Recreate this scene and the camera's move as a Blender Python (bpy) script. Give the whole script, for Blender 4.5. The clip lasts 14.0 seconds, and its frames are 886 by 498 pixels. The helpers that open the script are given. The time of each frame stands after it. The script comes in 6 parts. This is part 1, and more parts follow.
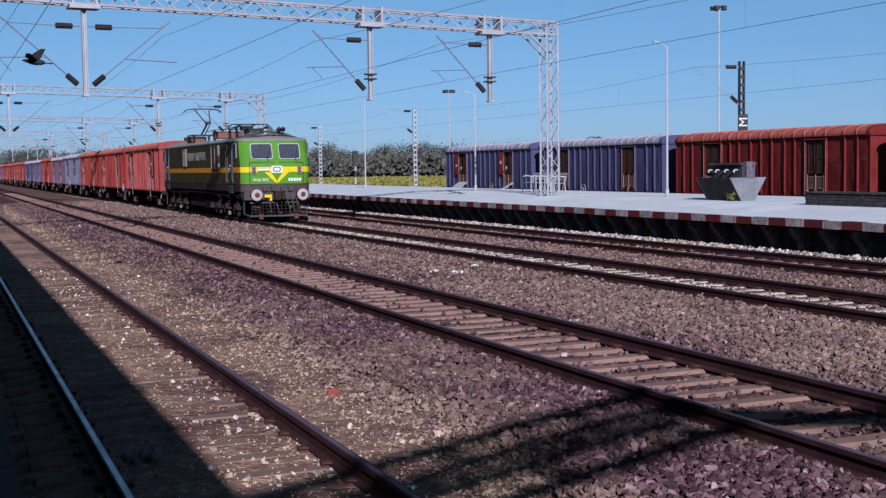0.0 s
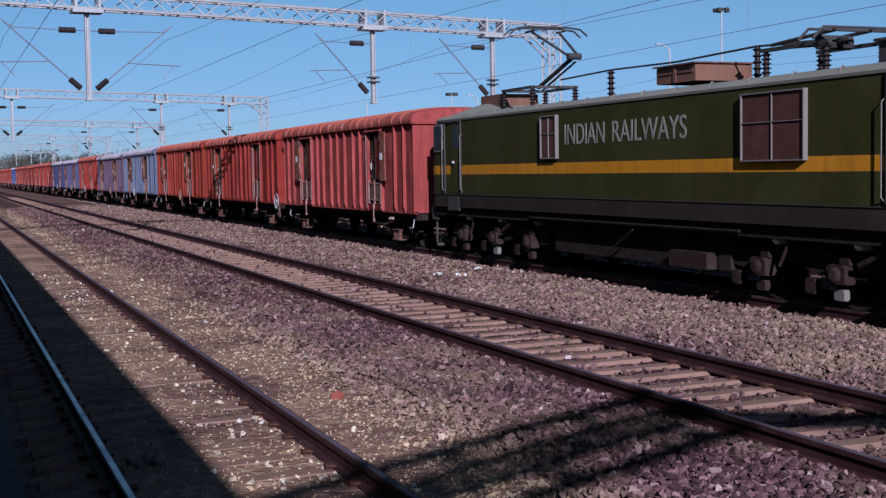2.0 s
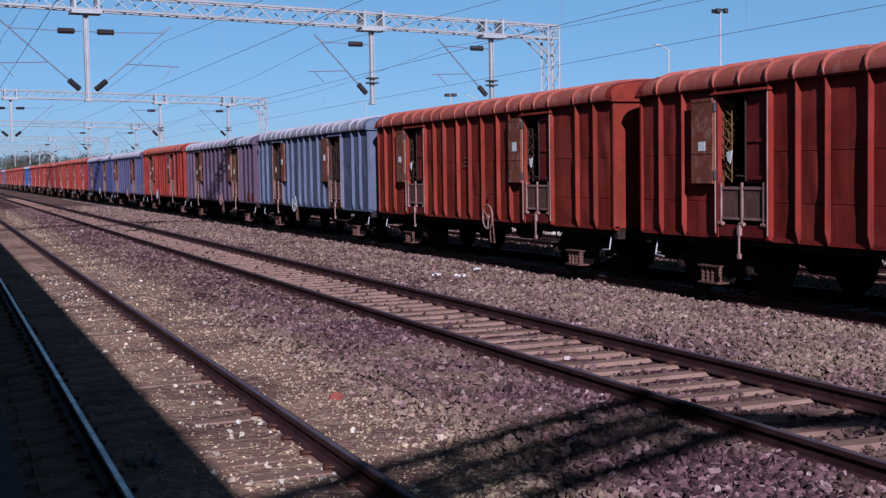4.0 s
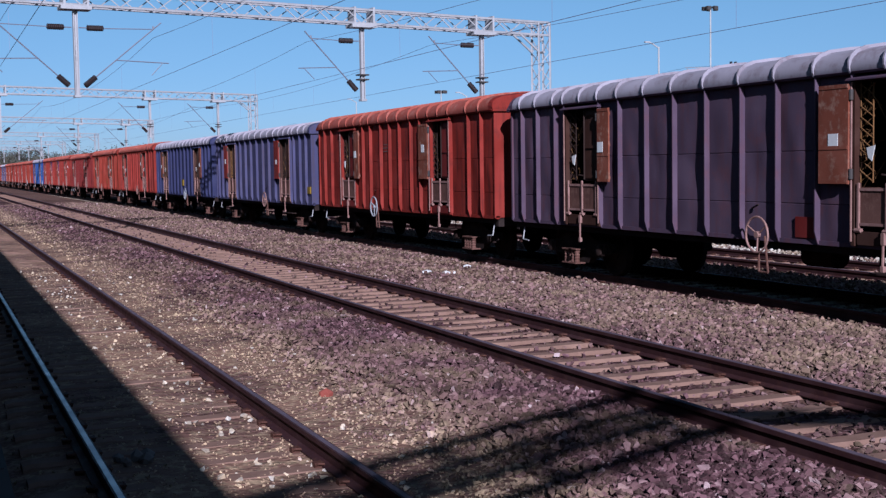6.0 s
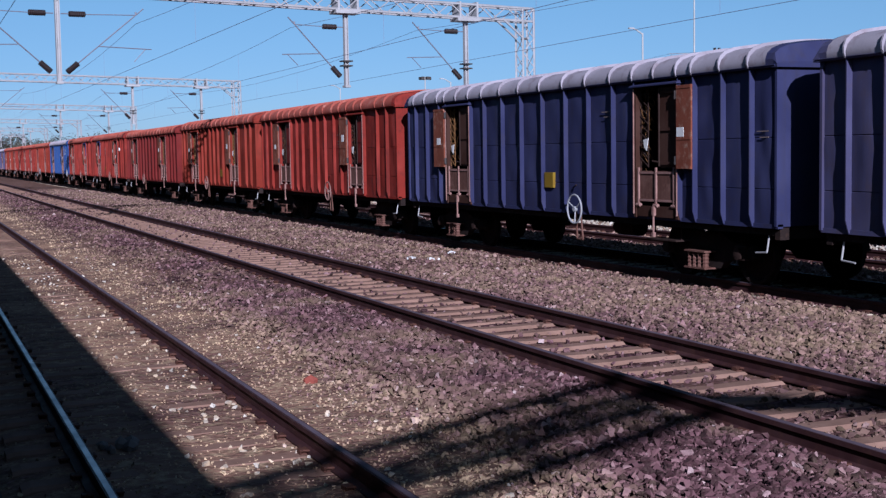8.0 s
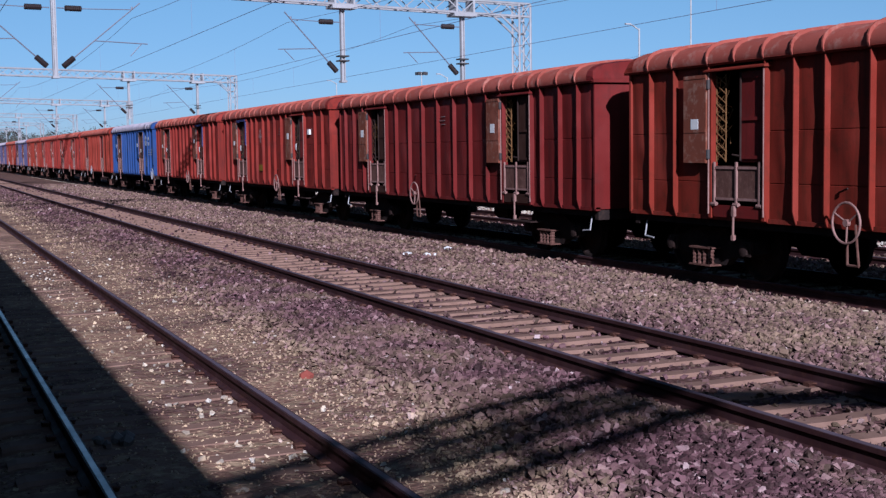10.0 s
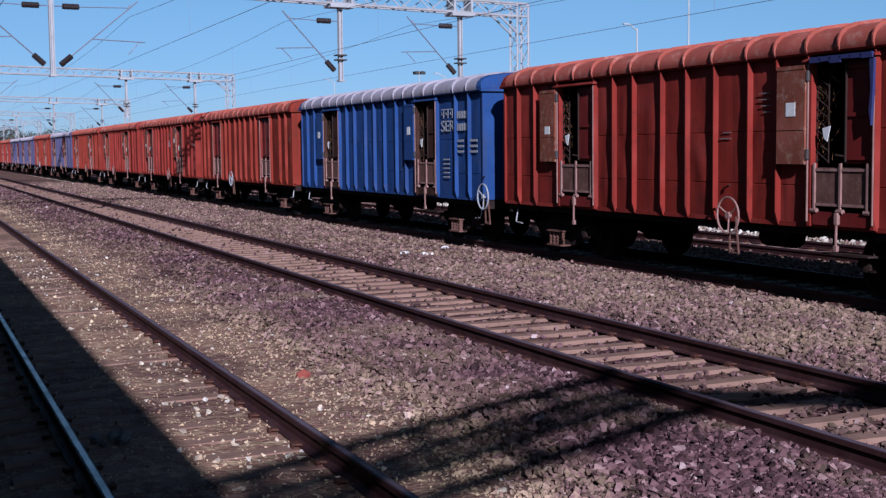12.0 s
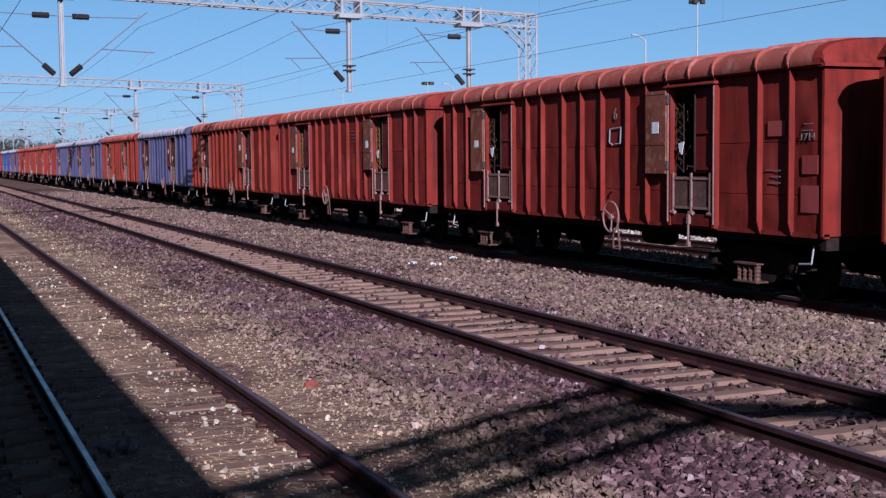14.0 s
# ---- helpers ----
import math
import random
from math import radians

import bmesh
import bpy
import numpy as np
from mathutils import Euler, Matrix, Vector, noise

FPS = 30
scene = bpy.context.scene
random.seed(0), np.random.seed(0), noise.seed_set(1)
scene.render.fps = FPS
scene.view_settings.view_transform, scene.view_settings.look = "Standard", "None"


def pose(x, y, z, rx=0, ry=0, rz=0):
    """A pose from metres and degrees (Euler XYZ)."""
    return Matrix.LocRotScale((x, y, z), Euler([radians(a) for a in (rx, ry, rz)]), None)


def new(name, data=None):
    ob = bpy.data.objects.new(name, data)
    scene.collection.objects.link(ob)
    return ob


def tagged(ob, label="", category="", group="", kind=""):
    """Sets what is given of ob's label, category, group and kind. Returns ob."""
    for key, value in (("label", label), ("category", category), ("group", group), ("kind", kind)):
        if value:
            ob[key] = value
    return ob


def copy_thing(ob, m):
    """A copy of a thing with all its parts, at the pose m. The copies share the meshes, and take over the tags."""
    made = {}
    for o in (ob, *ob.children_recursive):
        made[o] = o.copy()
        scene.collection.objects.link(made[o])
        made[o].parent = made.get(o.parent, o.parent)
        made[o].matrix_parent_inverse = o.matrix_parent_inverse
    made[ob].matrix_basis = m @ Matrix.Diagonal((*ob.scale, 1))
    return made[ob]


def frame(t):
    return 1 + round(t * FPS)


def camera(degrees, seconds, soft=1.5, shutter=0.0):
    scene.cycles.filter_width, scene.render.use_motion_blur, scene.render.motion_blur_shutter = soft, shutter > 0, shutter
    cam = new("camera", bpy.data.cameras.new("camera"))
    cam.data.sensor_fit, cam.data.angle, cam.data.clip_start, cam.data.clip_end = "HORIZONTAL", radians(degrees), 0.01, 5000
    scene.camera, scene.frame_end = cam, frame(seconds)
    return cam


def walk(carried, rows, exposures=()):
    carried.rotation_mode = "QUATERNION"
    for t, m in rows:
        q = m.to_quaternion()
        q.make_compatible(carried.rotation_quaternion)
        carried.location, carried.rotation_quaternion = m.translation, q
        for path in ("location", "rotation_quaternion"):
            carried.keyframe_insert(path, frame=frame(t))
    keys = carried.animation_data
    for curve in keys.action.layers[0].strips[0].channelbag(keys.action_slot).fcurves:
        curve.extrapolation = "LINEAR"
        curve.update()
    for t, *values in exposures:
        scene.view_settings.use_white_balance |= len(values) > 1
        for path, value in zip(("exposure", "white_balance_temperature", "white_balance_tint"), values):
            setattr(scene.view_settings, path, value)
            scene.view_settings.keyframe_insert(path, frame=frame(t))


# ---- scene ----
EYE = (0.0, 0.0, 2.185)  # standing on the near platform; z = 0 is the rail top


def aim(turn, tilt, lean):
    """The handheld camera's pose: degrees to the right of the tracks, upwards, and leaning to its right."""
    return pose(*EYE, 90 + tilt, 0, -turn) @ pose(0, 0, 0, 0, 0, -lean)


cam = camera(39.0, 14.0, soft=1.35)
walk(cam, [
    (0.0, aim(21.899, -3.744, 0.779)),
    (0.5, aim(21.806, -3.833, 0.930)),
    (1.0, aim(21.724, -3.637, 0.996)),
    (1.5, aim(21.623, -3.610, 0.945)),
    (2.0, aim(21.747, -3.610, 0.955)),
    (2.5, aim(21.754, -3.591, 0.992)),
    (3.0, aim(21.655, -3.575, 0.979)),
    (5.5, aim(22.173, -3.579, 0.900)),
    (6.0, aim(22.248, -3.722, 0.874)),
    (6.5, aim(22.382, -4.362, 0.891)),
    (7.0, aim(22.658, -4.667, 0.970)),
    (7.5, aim(22.846, -4.472, 0.937)),
    (8.0, aim(22.957, -4.351, 0.928)),
    (10.5, aim(23.148, -4.595, 0.789)),
    (11.0, aim(23.098, -4.578, 0.709)),
    (11.5, aim(23.150, -4.621, 0.741)),
    (12.0, aim(23.255, -4.594, 0.641)),
    (12.5, aim(23.398, -4.474, 0.567)),
    (13.0, aim(23.122, -4.239, 0.558)),
    (13.5, aim(22.991, -4.103, 0.524)),
    (14.0, aim(22.888, -4.117, 0.512)),
], exposures=[(0.0, 0.81, 5400, 18), (3.2, 0.82, 5400, 18), (5.3, 0.94, 5400, 18), (14.0, 0.94, 5400, 18)])

# ---- daylight ----
SUN_HEIGHT, SUN_SIDE = 24.0, 15.0  # degrees above the horizon; degrees off the tracks, from behind and the near side

sun = new("sun", bpy.data.lights.new("sun", "SUN"))
sun.data.energy, sun.data.angle, sun.data.color = 5.0, radians(0.53), (1.0, 0.93, 0.86)
sun_way = Vector((math.sin(radians(SUN_SIDE)) * math.cos(radians(SUN_HEIGHT)),
                  math.cos(radians(SUN_SIDE)) * math.cos(radians(SUN_HEIGHT)), -math.sin(radians(SUN_HEIGHT))))
sun.rotation_euler = sun_way.to_track_quat("-Z", "Y").to_euler()
sun.location = (-20, -60, 40)

world = bpy.data.worlds.new("world")
scene.world = world
world.use_nodes = True
wn = world.node_tree
sky = wn.nodes.new("ShaderNodeTexSky")
sky.sky_type, sky.sun_disc = "NISHITA", False
sky.sun_elevation, sky.sun_rotation = radians(SUN_HEIGHT), radians(180 + SUN_SIDE)
sky.air_density, sky.dust_density, sky.ozone_density = 0.6, 0.2, 3.0
tint = wn.nodes.new("ShaderNodeMix")
tint.data_type, tint.blend_type = "RGBA", "MULTIPLY"
tint.inputs[0].default_value = 1.0
tint.inputs[7].default_value = (1.04, 1.075, 0.865, 1.0)  # hazy winter blue down to the horizon
wn.links.new(sky.outputs["Color"], tint.inputs[6])
# the haze that lies along the horizon takes the warmth out of it
place = wn.nodes.new("ShaderNodeTexCoord")
height = wn.nodes.new("ShaderNodeSeparateXYZ")
haze = wn.nodes.new("ShaderNodeValToRGB")
haze.color_ramp.elements[0].position, haze.color_ramp.elements[0].color = 0.0, (0.60, 0.62, 0.85, 1.0)
haze.color_ramp.elements[1].position, haze.color_ramp.elements[1].color = 0.30, (1.42, 1.52, 1.32, 1.0)
zenith = haze.color_ramp.elements.new(0.75)
zenith.color = (0.96, 0.98, 1.0, 1.0)
veil = wn.nodes.new("ShaderNodeMix")
veil.data_type, veil.blend_type = "RGBA", "MULTIPLY"
veil.inputs[0].default_value = 1.0
wn.links.new(place.outputs["Generated"], height.inputs[0])
wn.links.new(height.outputs["Z"], haze.inputs["Fac"])
wn.links.new(tint.outputs[2], veil.inputs[6])
wn.links.new(haze.outputs["Color"], veil.inputs[7])
wn.links.new(veil.outputs[2], wn.nodes["Background"].inputs["Color"])
wn.nodes["Background"].inputs["Strength"].default_value = 0.043


# ---- mesh tools ----
class Build:
    """Collects vertices and faces of one mesh."""

    def __init__(self):
        self.v, self.f = [], []

    def add(self, verts, faces):
        n = len(self.v)
        self.v.extend(tuple(p) for p in verts)
        self.f.extend(tuple(i + n for i in q) for q in faces)
        return self

    def box(self, x0, x1, y0, y1, z0, z1):
        p = [(x, y, z) for z in (z0, z1) for y in (y0, y1) for x in (x0, x1)]
        return self.add(p, [(0, 2, 3, 1), (4, 5, 7, 6), (0, 1, 5, 4), (2, 6, 7, 3), (0, 4, 6, 2), (1, 3, 7, 5)])

    def chamfer(self, x0, x1, y0, y1, z0, z1, c):
        """A box with cut edges all round."""
        cx, cy, cz = (x0 + x1) / 2, (y0 + y1) / 2, (z0 + z1) / 2
        hx, hy, hz = abs(x1 - x0) / 2, abs(y1 - y0) / 2, abs(z1 - z0) / 2
        c = min(c, hx * .9, hy * .9, hz * .9)
        bm = bmesh.new()
        for sx in (-1, 1):
            for sy in (-1, 1):
                for sz in (-1, 1):
                    for d in ((c, 0, 0), (0, c, 0), (0, 0, c)):
                        bm.verts.new((cx + sx * (hx - d[0]), cy + sy * (hy - d[1]), cz + sz * (hz - d[2])))
        bmesh.ops.convex_hull(bm, input=bm.verts)
        return self.take(bm)

    def take(self, bm):
        bm.verts.ensure_lookup_table()
        bm.verts.index_update()
        self.add([v.co[:] for v in bm.verts], [[v.index for v in f.verts] for f in bm.faces])
        bm.free()
        return self

    def prism(self, outline, a, b, axis="y", caps=True):
        """A closed outline of (u, w) pairs swept from a to b: u, w are x, z along y; y, z along x; x, y along z."""
        put = {"y": lambda u, w, s: (u, s, w), "x": lambda u, w, s: (s, u, w), "z": lambda u, w, s: (u, w, s)}[axis]
        n = len(outline)
        p = [put(u, w, a) for u, w in outline] + [put(u, w, b) for u, w in outline]
        q = [(i, (i + 1) % n, n + (i + 1) % n, n + i) for i in range(n)]
        if caps:
            q += [tuple(range(n))[::-1], tuple(range(n, 2 * n))]
        return self.add(p, q)

    def tube(self, p, q, r, n=8, r2=None):
        p, q = Vector(p), Vector(q)
        d = (q - p).normalized()
        u = d.orthogonal().normalized()
        w = d.cross(u)
        r2 = r if r2 is None else r2
        ring = [(math.cos(2 * math.pi * i / n), math.sin(2 * math.pi * i / n)) for i in range(n)]
        pts = [p + (u * c + w * s) * r for c, s in ring] + [q + (u * c + w * s) * r2 for c, s in ring]
        return self.add(pts, [(i, (i + 1) % n, n + (i + 1) % n, n + i) for i in range(n)]
                        + [tuple(range(n))[::-1], tuple(range(n, 2 * n))])

    def path(self, pts, r, n=6):
        for a, b in zip(pts, pts[1:]):
            self.tube(a, b, r, n)
        return self

    def wire(self, pts, r, n=5):
        """One unbroken round wire through points that run along y."""
        first = len(self.v)
        for x, y, z in pts:
            self.v += [(x + r * math.cos(2 * math.pi * i / n), y, z + r * math.sin(2 * math.pi * i / n)) for i in range(n)]
        self.f += [(first + k * n + i, first + k * n + (i + 1) % n, first + (k + 1) * n + (i + 1) % n, first + (k + 1) * n + i)
                   for k in range(len(pts) - 1) for i in range(n)]
        return self

    def lathe(self, rings, axis=(0, 0, 1), at=(0, 0, 0), n=16):
        """Rings of (radius, distance along the axis)."""
        d = Vector(axis).normalized()
        u = d.orthogonal().normalized()
        w = d.cross(u)
        pts = []
        for r, s in rings:
            for i in range(n):
                a = 2 * math.pi * i / n
                pts.append(Vector(at) + d * s + (u * math.cos(a) + w * math.sin(a)) * r)
        q = [(k * n + i, k * n + (i + 1) % n, (k + 1) * n + (i + 1) % n, (k + 1) * n + i)
             for k in range(len(rings) - 1) for i in range(n)]
        q += [tuple(range(n))[::-1], tuple(range((len(rings) - 1) * n, len(rings) * n))]
        return self.add(pts, q)

    def torus(self, at, axis, R, r, n=20, m=6):
        d = Vector(axis).normalized()
        u = d.orthogonal().normalized()
        w = d.cross(u)
        pts = []
        for i in range(n):
            a = 2 * math.pi * i / n
            out = u * math.cos(a) + w * math.sin(a)
            for j in range(m):
                b = 2 * math.pi * j / m
                pts.append(Vector(at) + out * (R + r * math.cos(b)) + d * r * math.sin(b))
        return self.add(pts, [(i * m + j, i * m + (j + 1) % m, ((i + 1) % n) * m + (j + 1) % m, ((i + 1) % n) * m + j)
                              for i in range(n) for j in range(m)])

    def moved(self, m):
        self.v = [tuple(m @ Vector(p)) for p in self.v]
        return self

    def mesh(self, name, material, smooth=False):
        me = bpy.data.meshes.new(name)
        me.from_pydata(self.v, [], self.f)
        bm = bmesh.new()
        bm.from_mesh(me)
        bmesh.ops.recalc_face_normals(bm, faces=bm.faces)
        bm.to_mesh(me)
        bm.free()
        if smooth:
            for poly in me.polygons:
                poly.use_smooth = True
            me.set_sharp_from_angle(angle=radians(38))
        if material:
            me.materials.append(material)
        return me


def part(name, build, material, parent, label="", smooth=False, at=None):
    """One mesh under a thing or under a part."""
    ob = new(name, build if isinstance(build, bpy.types.Mesh) else build.mesh(name, material, smooth))
    ob.parent = parent
    if at:
        ob.location = at
    return tagged(ob, label)


def thing(name, label, category, group="", kind="", at=None):
    ob = new(name)
    ob.empty_display_size = 0.2
    if at is not None:
        ob.matrix_basis = at if isinstance(at, Matrix) else pose(*at)
    return tagged(ob, label, category, group, kind)


def single(name, build, material, label, category="", group="", kind="", smooth=False):
    return tagged(new(name, build.mesh(name, material, smooth)), label, category, group, kind)


# ---- materials ----
def rgb(c):
    return (*c, 1.0)


class Nodes:
    """Short calls for a material's nodes."""

    def __init__(self, name):
        self.m = bpy.data.materials.new(name)
        self.m.use_nodes = True
        self.t = self.m.node_tree
        self.b = self.t.nodes["Principled BSDF"]

    def n(self, kind, **values):
        node = self.t.nodes.new(kind)
        for key, value in values.items():
            node.inputs[key].default_value = value
        return node

    def link(self, a, b):
        self.t.links.new(a, b)

    def coords(self, stretch=(1, 1, 1), shift=True):
        """Object coordinates in metres, shifted by the object's random number so that repeats differ."""
        c, info = self.n("ShaderNodeTexCoord"), self.n("ShaderNodeObjectInfo")
        v = c.outputs["Object"]
        if shift:
            s = self.n("ShaderNodeVectorMath")
            s.operation = "SCALE"
            s.inputs[0].default_value = (37, 53, 29)
            self.link(info.outputs["Random"], s.inputs["Scale"])
            a = self.n("ShaderNodeVectorMath")
            self.link(v, a.inputs[0])
            self.link(s.outputs[0], a.inputs[1])
            v = a.outputs[0]
        if stretch != (1, 1, 1):
            k = self.n("ShaderNodeVectorMath")
            k.operation = "MULTIPLY"
            k.inputs[1].default_value = stretch
            self.link(v, k.inputs[0])
            v = k.outputs[0]
        return v

    def noise(self, v, scale, detail=4, rough=.6):
        node = self.n("ShaderNodeTexNoise", Scale=scale, Detail=detail, Roughness=rough)
        self.link(v, node.inputs["Vector"])
        return node.outputs["Fac"]

    def ramp(self, fac, stops):
        node = self.n("ShaderNodeValToRGB")
        e = node.color_ramp.elements
        while len(e) < len(stops):
            e.new(0.5)
        for k, (at, c) in zip(e, stops):
            k.position, k.color = at, rgb(c) if hasattr(c, "__len__") else (c, c, c, 1)
        self.link(fac, node.inputs["Fac"])
        return node.outputs["Color"]

    def mix(self, fac, a, b, blend="MIX"):
        node = self.n("ShaderNodeMix")
        node.data_type, node.blend_type = "RGBA", blend
        for socket, value in ((node.inputs[0], fac), (node.inputs[6], a), (node.inputs[7], b)):
            if isinstance(value, bpy.types.NodeSocket):
                self.link(value, socket)
            else:
                socket.default_value = value if not hasattr(value, "__len__") else rgb(value)
        return node.outputs[2]

    def bump(self, height, strength, distance=0.01):
        node = self.n("ShaderNodeBump", Strength=strength, Distance=distance)
        self.link(height, node.inputs["Height"])
        self.link(node.outputs["Normal"], self.b.inputs["Normal"])
        return node


def paint(name, color, rough=.55, metal=0.0, grain=.25, stain=(.10, .07, .05), stained=.35, streaks=.3, relief=.15,
          size=1.0, fade=0.0, spec=.05):
    """A painted, plastered or bare surface with grain, stains and streaks that run down."""
    k = Nodes(name)
    v = k.coords()
    fine = k.noise(v, 38 / size, 5, .65)
    wide = k.noise(v, 1.1 / size, 5, .6)
    drip = k.noise(k.coords((5, 5, .35)), 1.3 / size, 4, .55)
    dark = tuple(c * (1 - grain) for c in color)
    light = tuple(min(1, c * (1 + grain) + fade) for c in color)
    base = k.mix(wide, dark, light)
    base = k.mix(k.ramp(fine, [(.35, 0), (.75, .35)]), base, tuple(c * .72 for c in color))
    spots = k.ramp(k.noise(v, 3.1 / size, 6, .7), [(.52, 0), (.70, 1)])
    base = k.mix(k.mix(1.0, spots, (stained,) * 3, "MULTIPLY"), base, stain)
    worn = k.ramp(k.noise(v, .75 / size, 3, .5), [(.50, 0), (.62, .55)])
    base = k.mix(k.mix(1.0, worn, (stained,) * 3, "MULTIPLY"), base, tuple(min(1, c * 1.5 + .012) for c in color))
    runs = k.ramp(drip, [(.50, 0), (.72, 1)])
    base = k.mix(k.mix(1.0, runs, (streaks,) * 3, "MULTIPLY"), base, tuple(s * .8 for s in stain))
    k.link(base, k.b.inputs["Base Color"])
    k.link(k.ramp(wide, [(.3, min(1, rough - .1)), (.7, min(1, rough + .15))]), k.b.inputs["Roughness"])
    k.b.inputs["Metallic"].default_value = metal
    k.b.inputs["Specular IOR Level"].default_value = spec
    if relief:
        k.bump(fine, relief, .004 * size)
    return k.m


def dust_band(k, v):
    """Dry earth blown along the bed between the first two tracks and over the heap beside the third, in patches."""
    split = k.n("ShaderNodeSeparateXYZ")
    k.link(v, split.inputs[0])
    band = k.n("ShaderNodeMapRange")
    for i, value in enumerate((3.5, 4.6, 1.0, 0.0), 1):
        band.inputs[i].default_value = value
    k.link(split.outputs["X"], band.inputs[0])
    patches = k.ramp(k.noise(v, .55, 7, .72), [(.36, .15), (.60, .95)])
    first = k.mix(1.0, patches, band.outputs[0], "MULTIPLY")
    shoulder = k.n("ShaderNodeMapRange")
    for i, value in enumerate((8.0, 8.9, 0.0, 0.22), 1):
        shoulder.inputs[i].default_value = value
    k.link(split.outputs["X"], shoulder.inputs[0])
    dry = k.ramp(k.noise(v, .8, 6, .7), [(.30, .45), (.62, 1.0)])
    return k.mix(1.0, first, k.mix(1.0, dry, shoulder.outputs[0], "MULTIPLY"), "ADD")


def stone_field(name, low, mid, high, pale, dirt, cell=18.0, dirty=.45, relief=.4):
    """Loose crushed stone: cells of many tones, with dust lying in patches."""
    k = Nodes(name)
    v = k.coords(shift=False)
    warp = k.n("ShaderNodeVectorMath")
    nz = k.n("ShaderNodeTexNoise", Scale=cell * .6, Detail=2)
    k.link(v, nz.inputs["Vector"])
    sc = k.n("ShaderNodeVectorMath")
    sc.operation = "SCALE"
    sc.inputs["Scale"].default_value = .05
    k.link(nz.outputs["Color"], sc.inputs[0])
    k.link(v, warp.inputs[0])
    k.link(sc.outputs[0], warp.inputs[1])
    cells = k.n("ShaderNodeTexVoronoi", Scale=cell)
    k.link(warp.outputs[0], cells.inputs["Vector"])
    tone = k.n("ShaderNodeSeparateColor")
    k.link(cells.outputs["Color"], tone.inputs[0])
    base = k.ramp(tone.outputs[0], [(0, low), (.45, mid), (.9, high), (1, pale)])
    # shade between the stones, painted as darker cell edges
    gap_shade = k.ramp(cells.outputs["Distance"], [(.25, 1), (.62, .42)])
    base = k.mix(1.0, base, gap_shade, "MULTIPLY")
    wide = k.noise(v, .55, 5, .62)
    base = k.mix(k.mix(1.0, dust_band(k, v), (.8,) * 3, "MULTIPLY"), base, k.mix(k.ramp(k.noise(v, 6.5, 6, .75), [(.47, 0), (.60, 1)]), (.25, .145, .105), (.50, .38, .24)))
    base = k.mix(k.mix(1.0, k.ramp(wide, [(.42, 0), (.66, 1)]), (dirty,) * 3, "MULTIPLY"), base, dirt)
    base = k.mix(k.ramp(k.noise(v, .13, 3), [(.35, 0), (.7, .35)]), base, tuple(c * .6 for c in mid))
    k.link(base, k.b.inputs["Base Color"])
    k.b.inputs["Roughness"].default_value = .92
    k.b.inputs["Specular IOR Level"].default_value = .03
    k.bump(k.ramp(cells.outputs["Distance"], [(.1, 1), (.7, 0)]), relief, .03)
    return k.m


def island_stones(name, stops):
    """Single stones, each with its own tone."""
    k = Nodes(name)
    g = k.n("ShaderNodeNewGeometry")
    base = k.ramp(g.outputs["Random Per Island"], stops)
    v = k.coords(shift=False)
    base = k.mix(k.ramp(k.noise(v, 60, 3), [(.4, 0), (.7, .5)]), base, (.07, .05, .045))
    dust = k.ramp(k.noise(v, .5, 5, .62), [(.45, 0), (.68, .45)])
    base = k.mix(dust, base, (.17, .125, .080))
    specks = k.ramp(k.noise(v, 5.5, 5, .75), [(.43, .10), (.56, 1.0)])
    base = k.mix(k.mix(1.0, dust_band(k, v), specks, "MULTIPLY"), base, (.43, .32, .21))
    k.link(base, k.b.inputs["Base Color"])
    k.b.inputs["Roughness"].default_value = .9
    k.b.inputs["Specular IOR Level"].default_value = .03
    k.bump(k.noise(v, 90, 3), .4, .004)
    return k.m


def plain(name, color, rough=.5, metal=0.0, spec=.5):
    k = Nodes(name)
    v = k.coords()
    k.link(k.mix(k.noise(v, 9, 4), tuple(c * .8 for c in color), tuple(min(1, c * 1.15) for c in color)), k.b.inputs["Base Color"])
    k.b.inputs["Roughness"].default_value, k.b.inputs["Metallic"].default_value = rough, metal
    k.b.inputs["Specular IOR Level"].default_value = spec
    return k.m


BALLAST = stone_field("ballast", (.026, .012, .014), (.070, .033, .039), (.105, .052, .060), (.18, .115, .125), (.21, .125, .088))
STONES = island_stones("ballast_stones", [(0, (.012, .006, .008)), (.28, (.036, .017, .021)), (.60, (.074, .036, .045)),
                                          (.88, (.130, .068, .080)), (.985, (.20, .125, .135)), (1, (.33, .26, .27))])
CHIPS = island_stones("dry_chips", [(0, (.075, .038, .032)), (.5, (.17, .098, .074)), (.88, (.25, .165, .12)), (1, (.42, .32, .27))])
RAIL_STEEL = paint("rusty_rail", (.030, .013, .015), .6, .15, .3, (.066, .030, .020), .5, .1, .3, .3, spec=0.06)
RAIL_SHINE = paint("worn_rail_top", (.071, .054, .071), .6, .1, .2, (.066, .042, .033), .4, 0, .05, .3)
RAIL_BRIGHT = paint("polished_rail_top", (.199, .199, .219), .35, .8, .1, (.166, .146, .133), .2, 0, .03, .3)
SLEEPER = paint("dusty_concrete_sleeper", (.145, .088, .070), .9, 0, .25, (.078, .048, .036), .5, 0, .5, .35)
SLEEPER_PALE = paint("pale_concrete_sleeper", (.286, .249, .199), .9, 0, .2, (.156, .106, .075), .45, 0, .5, .35)
CLIP = paint("rusty_clip", (.062, .028, .022), .7, .2, .3, (.042, .025, .021), .5, 0, .2, .2)
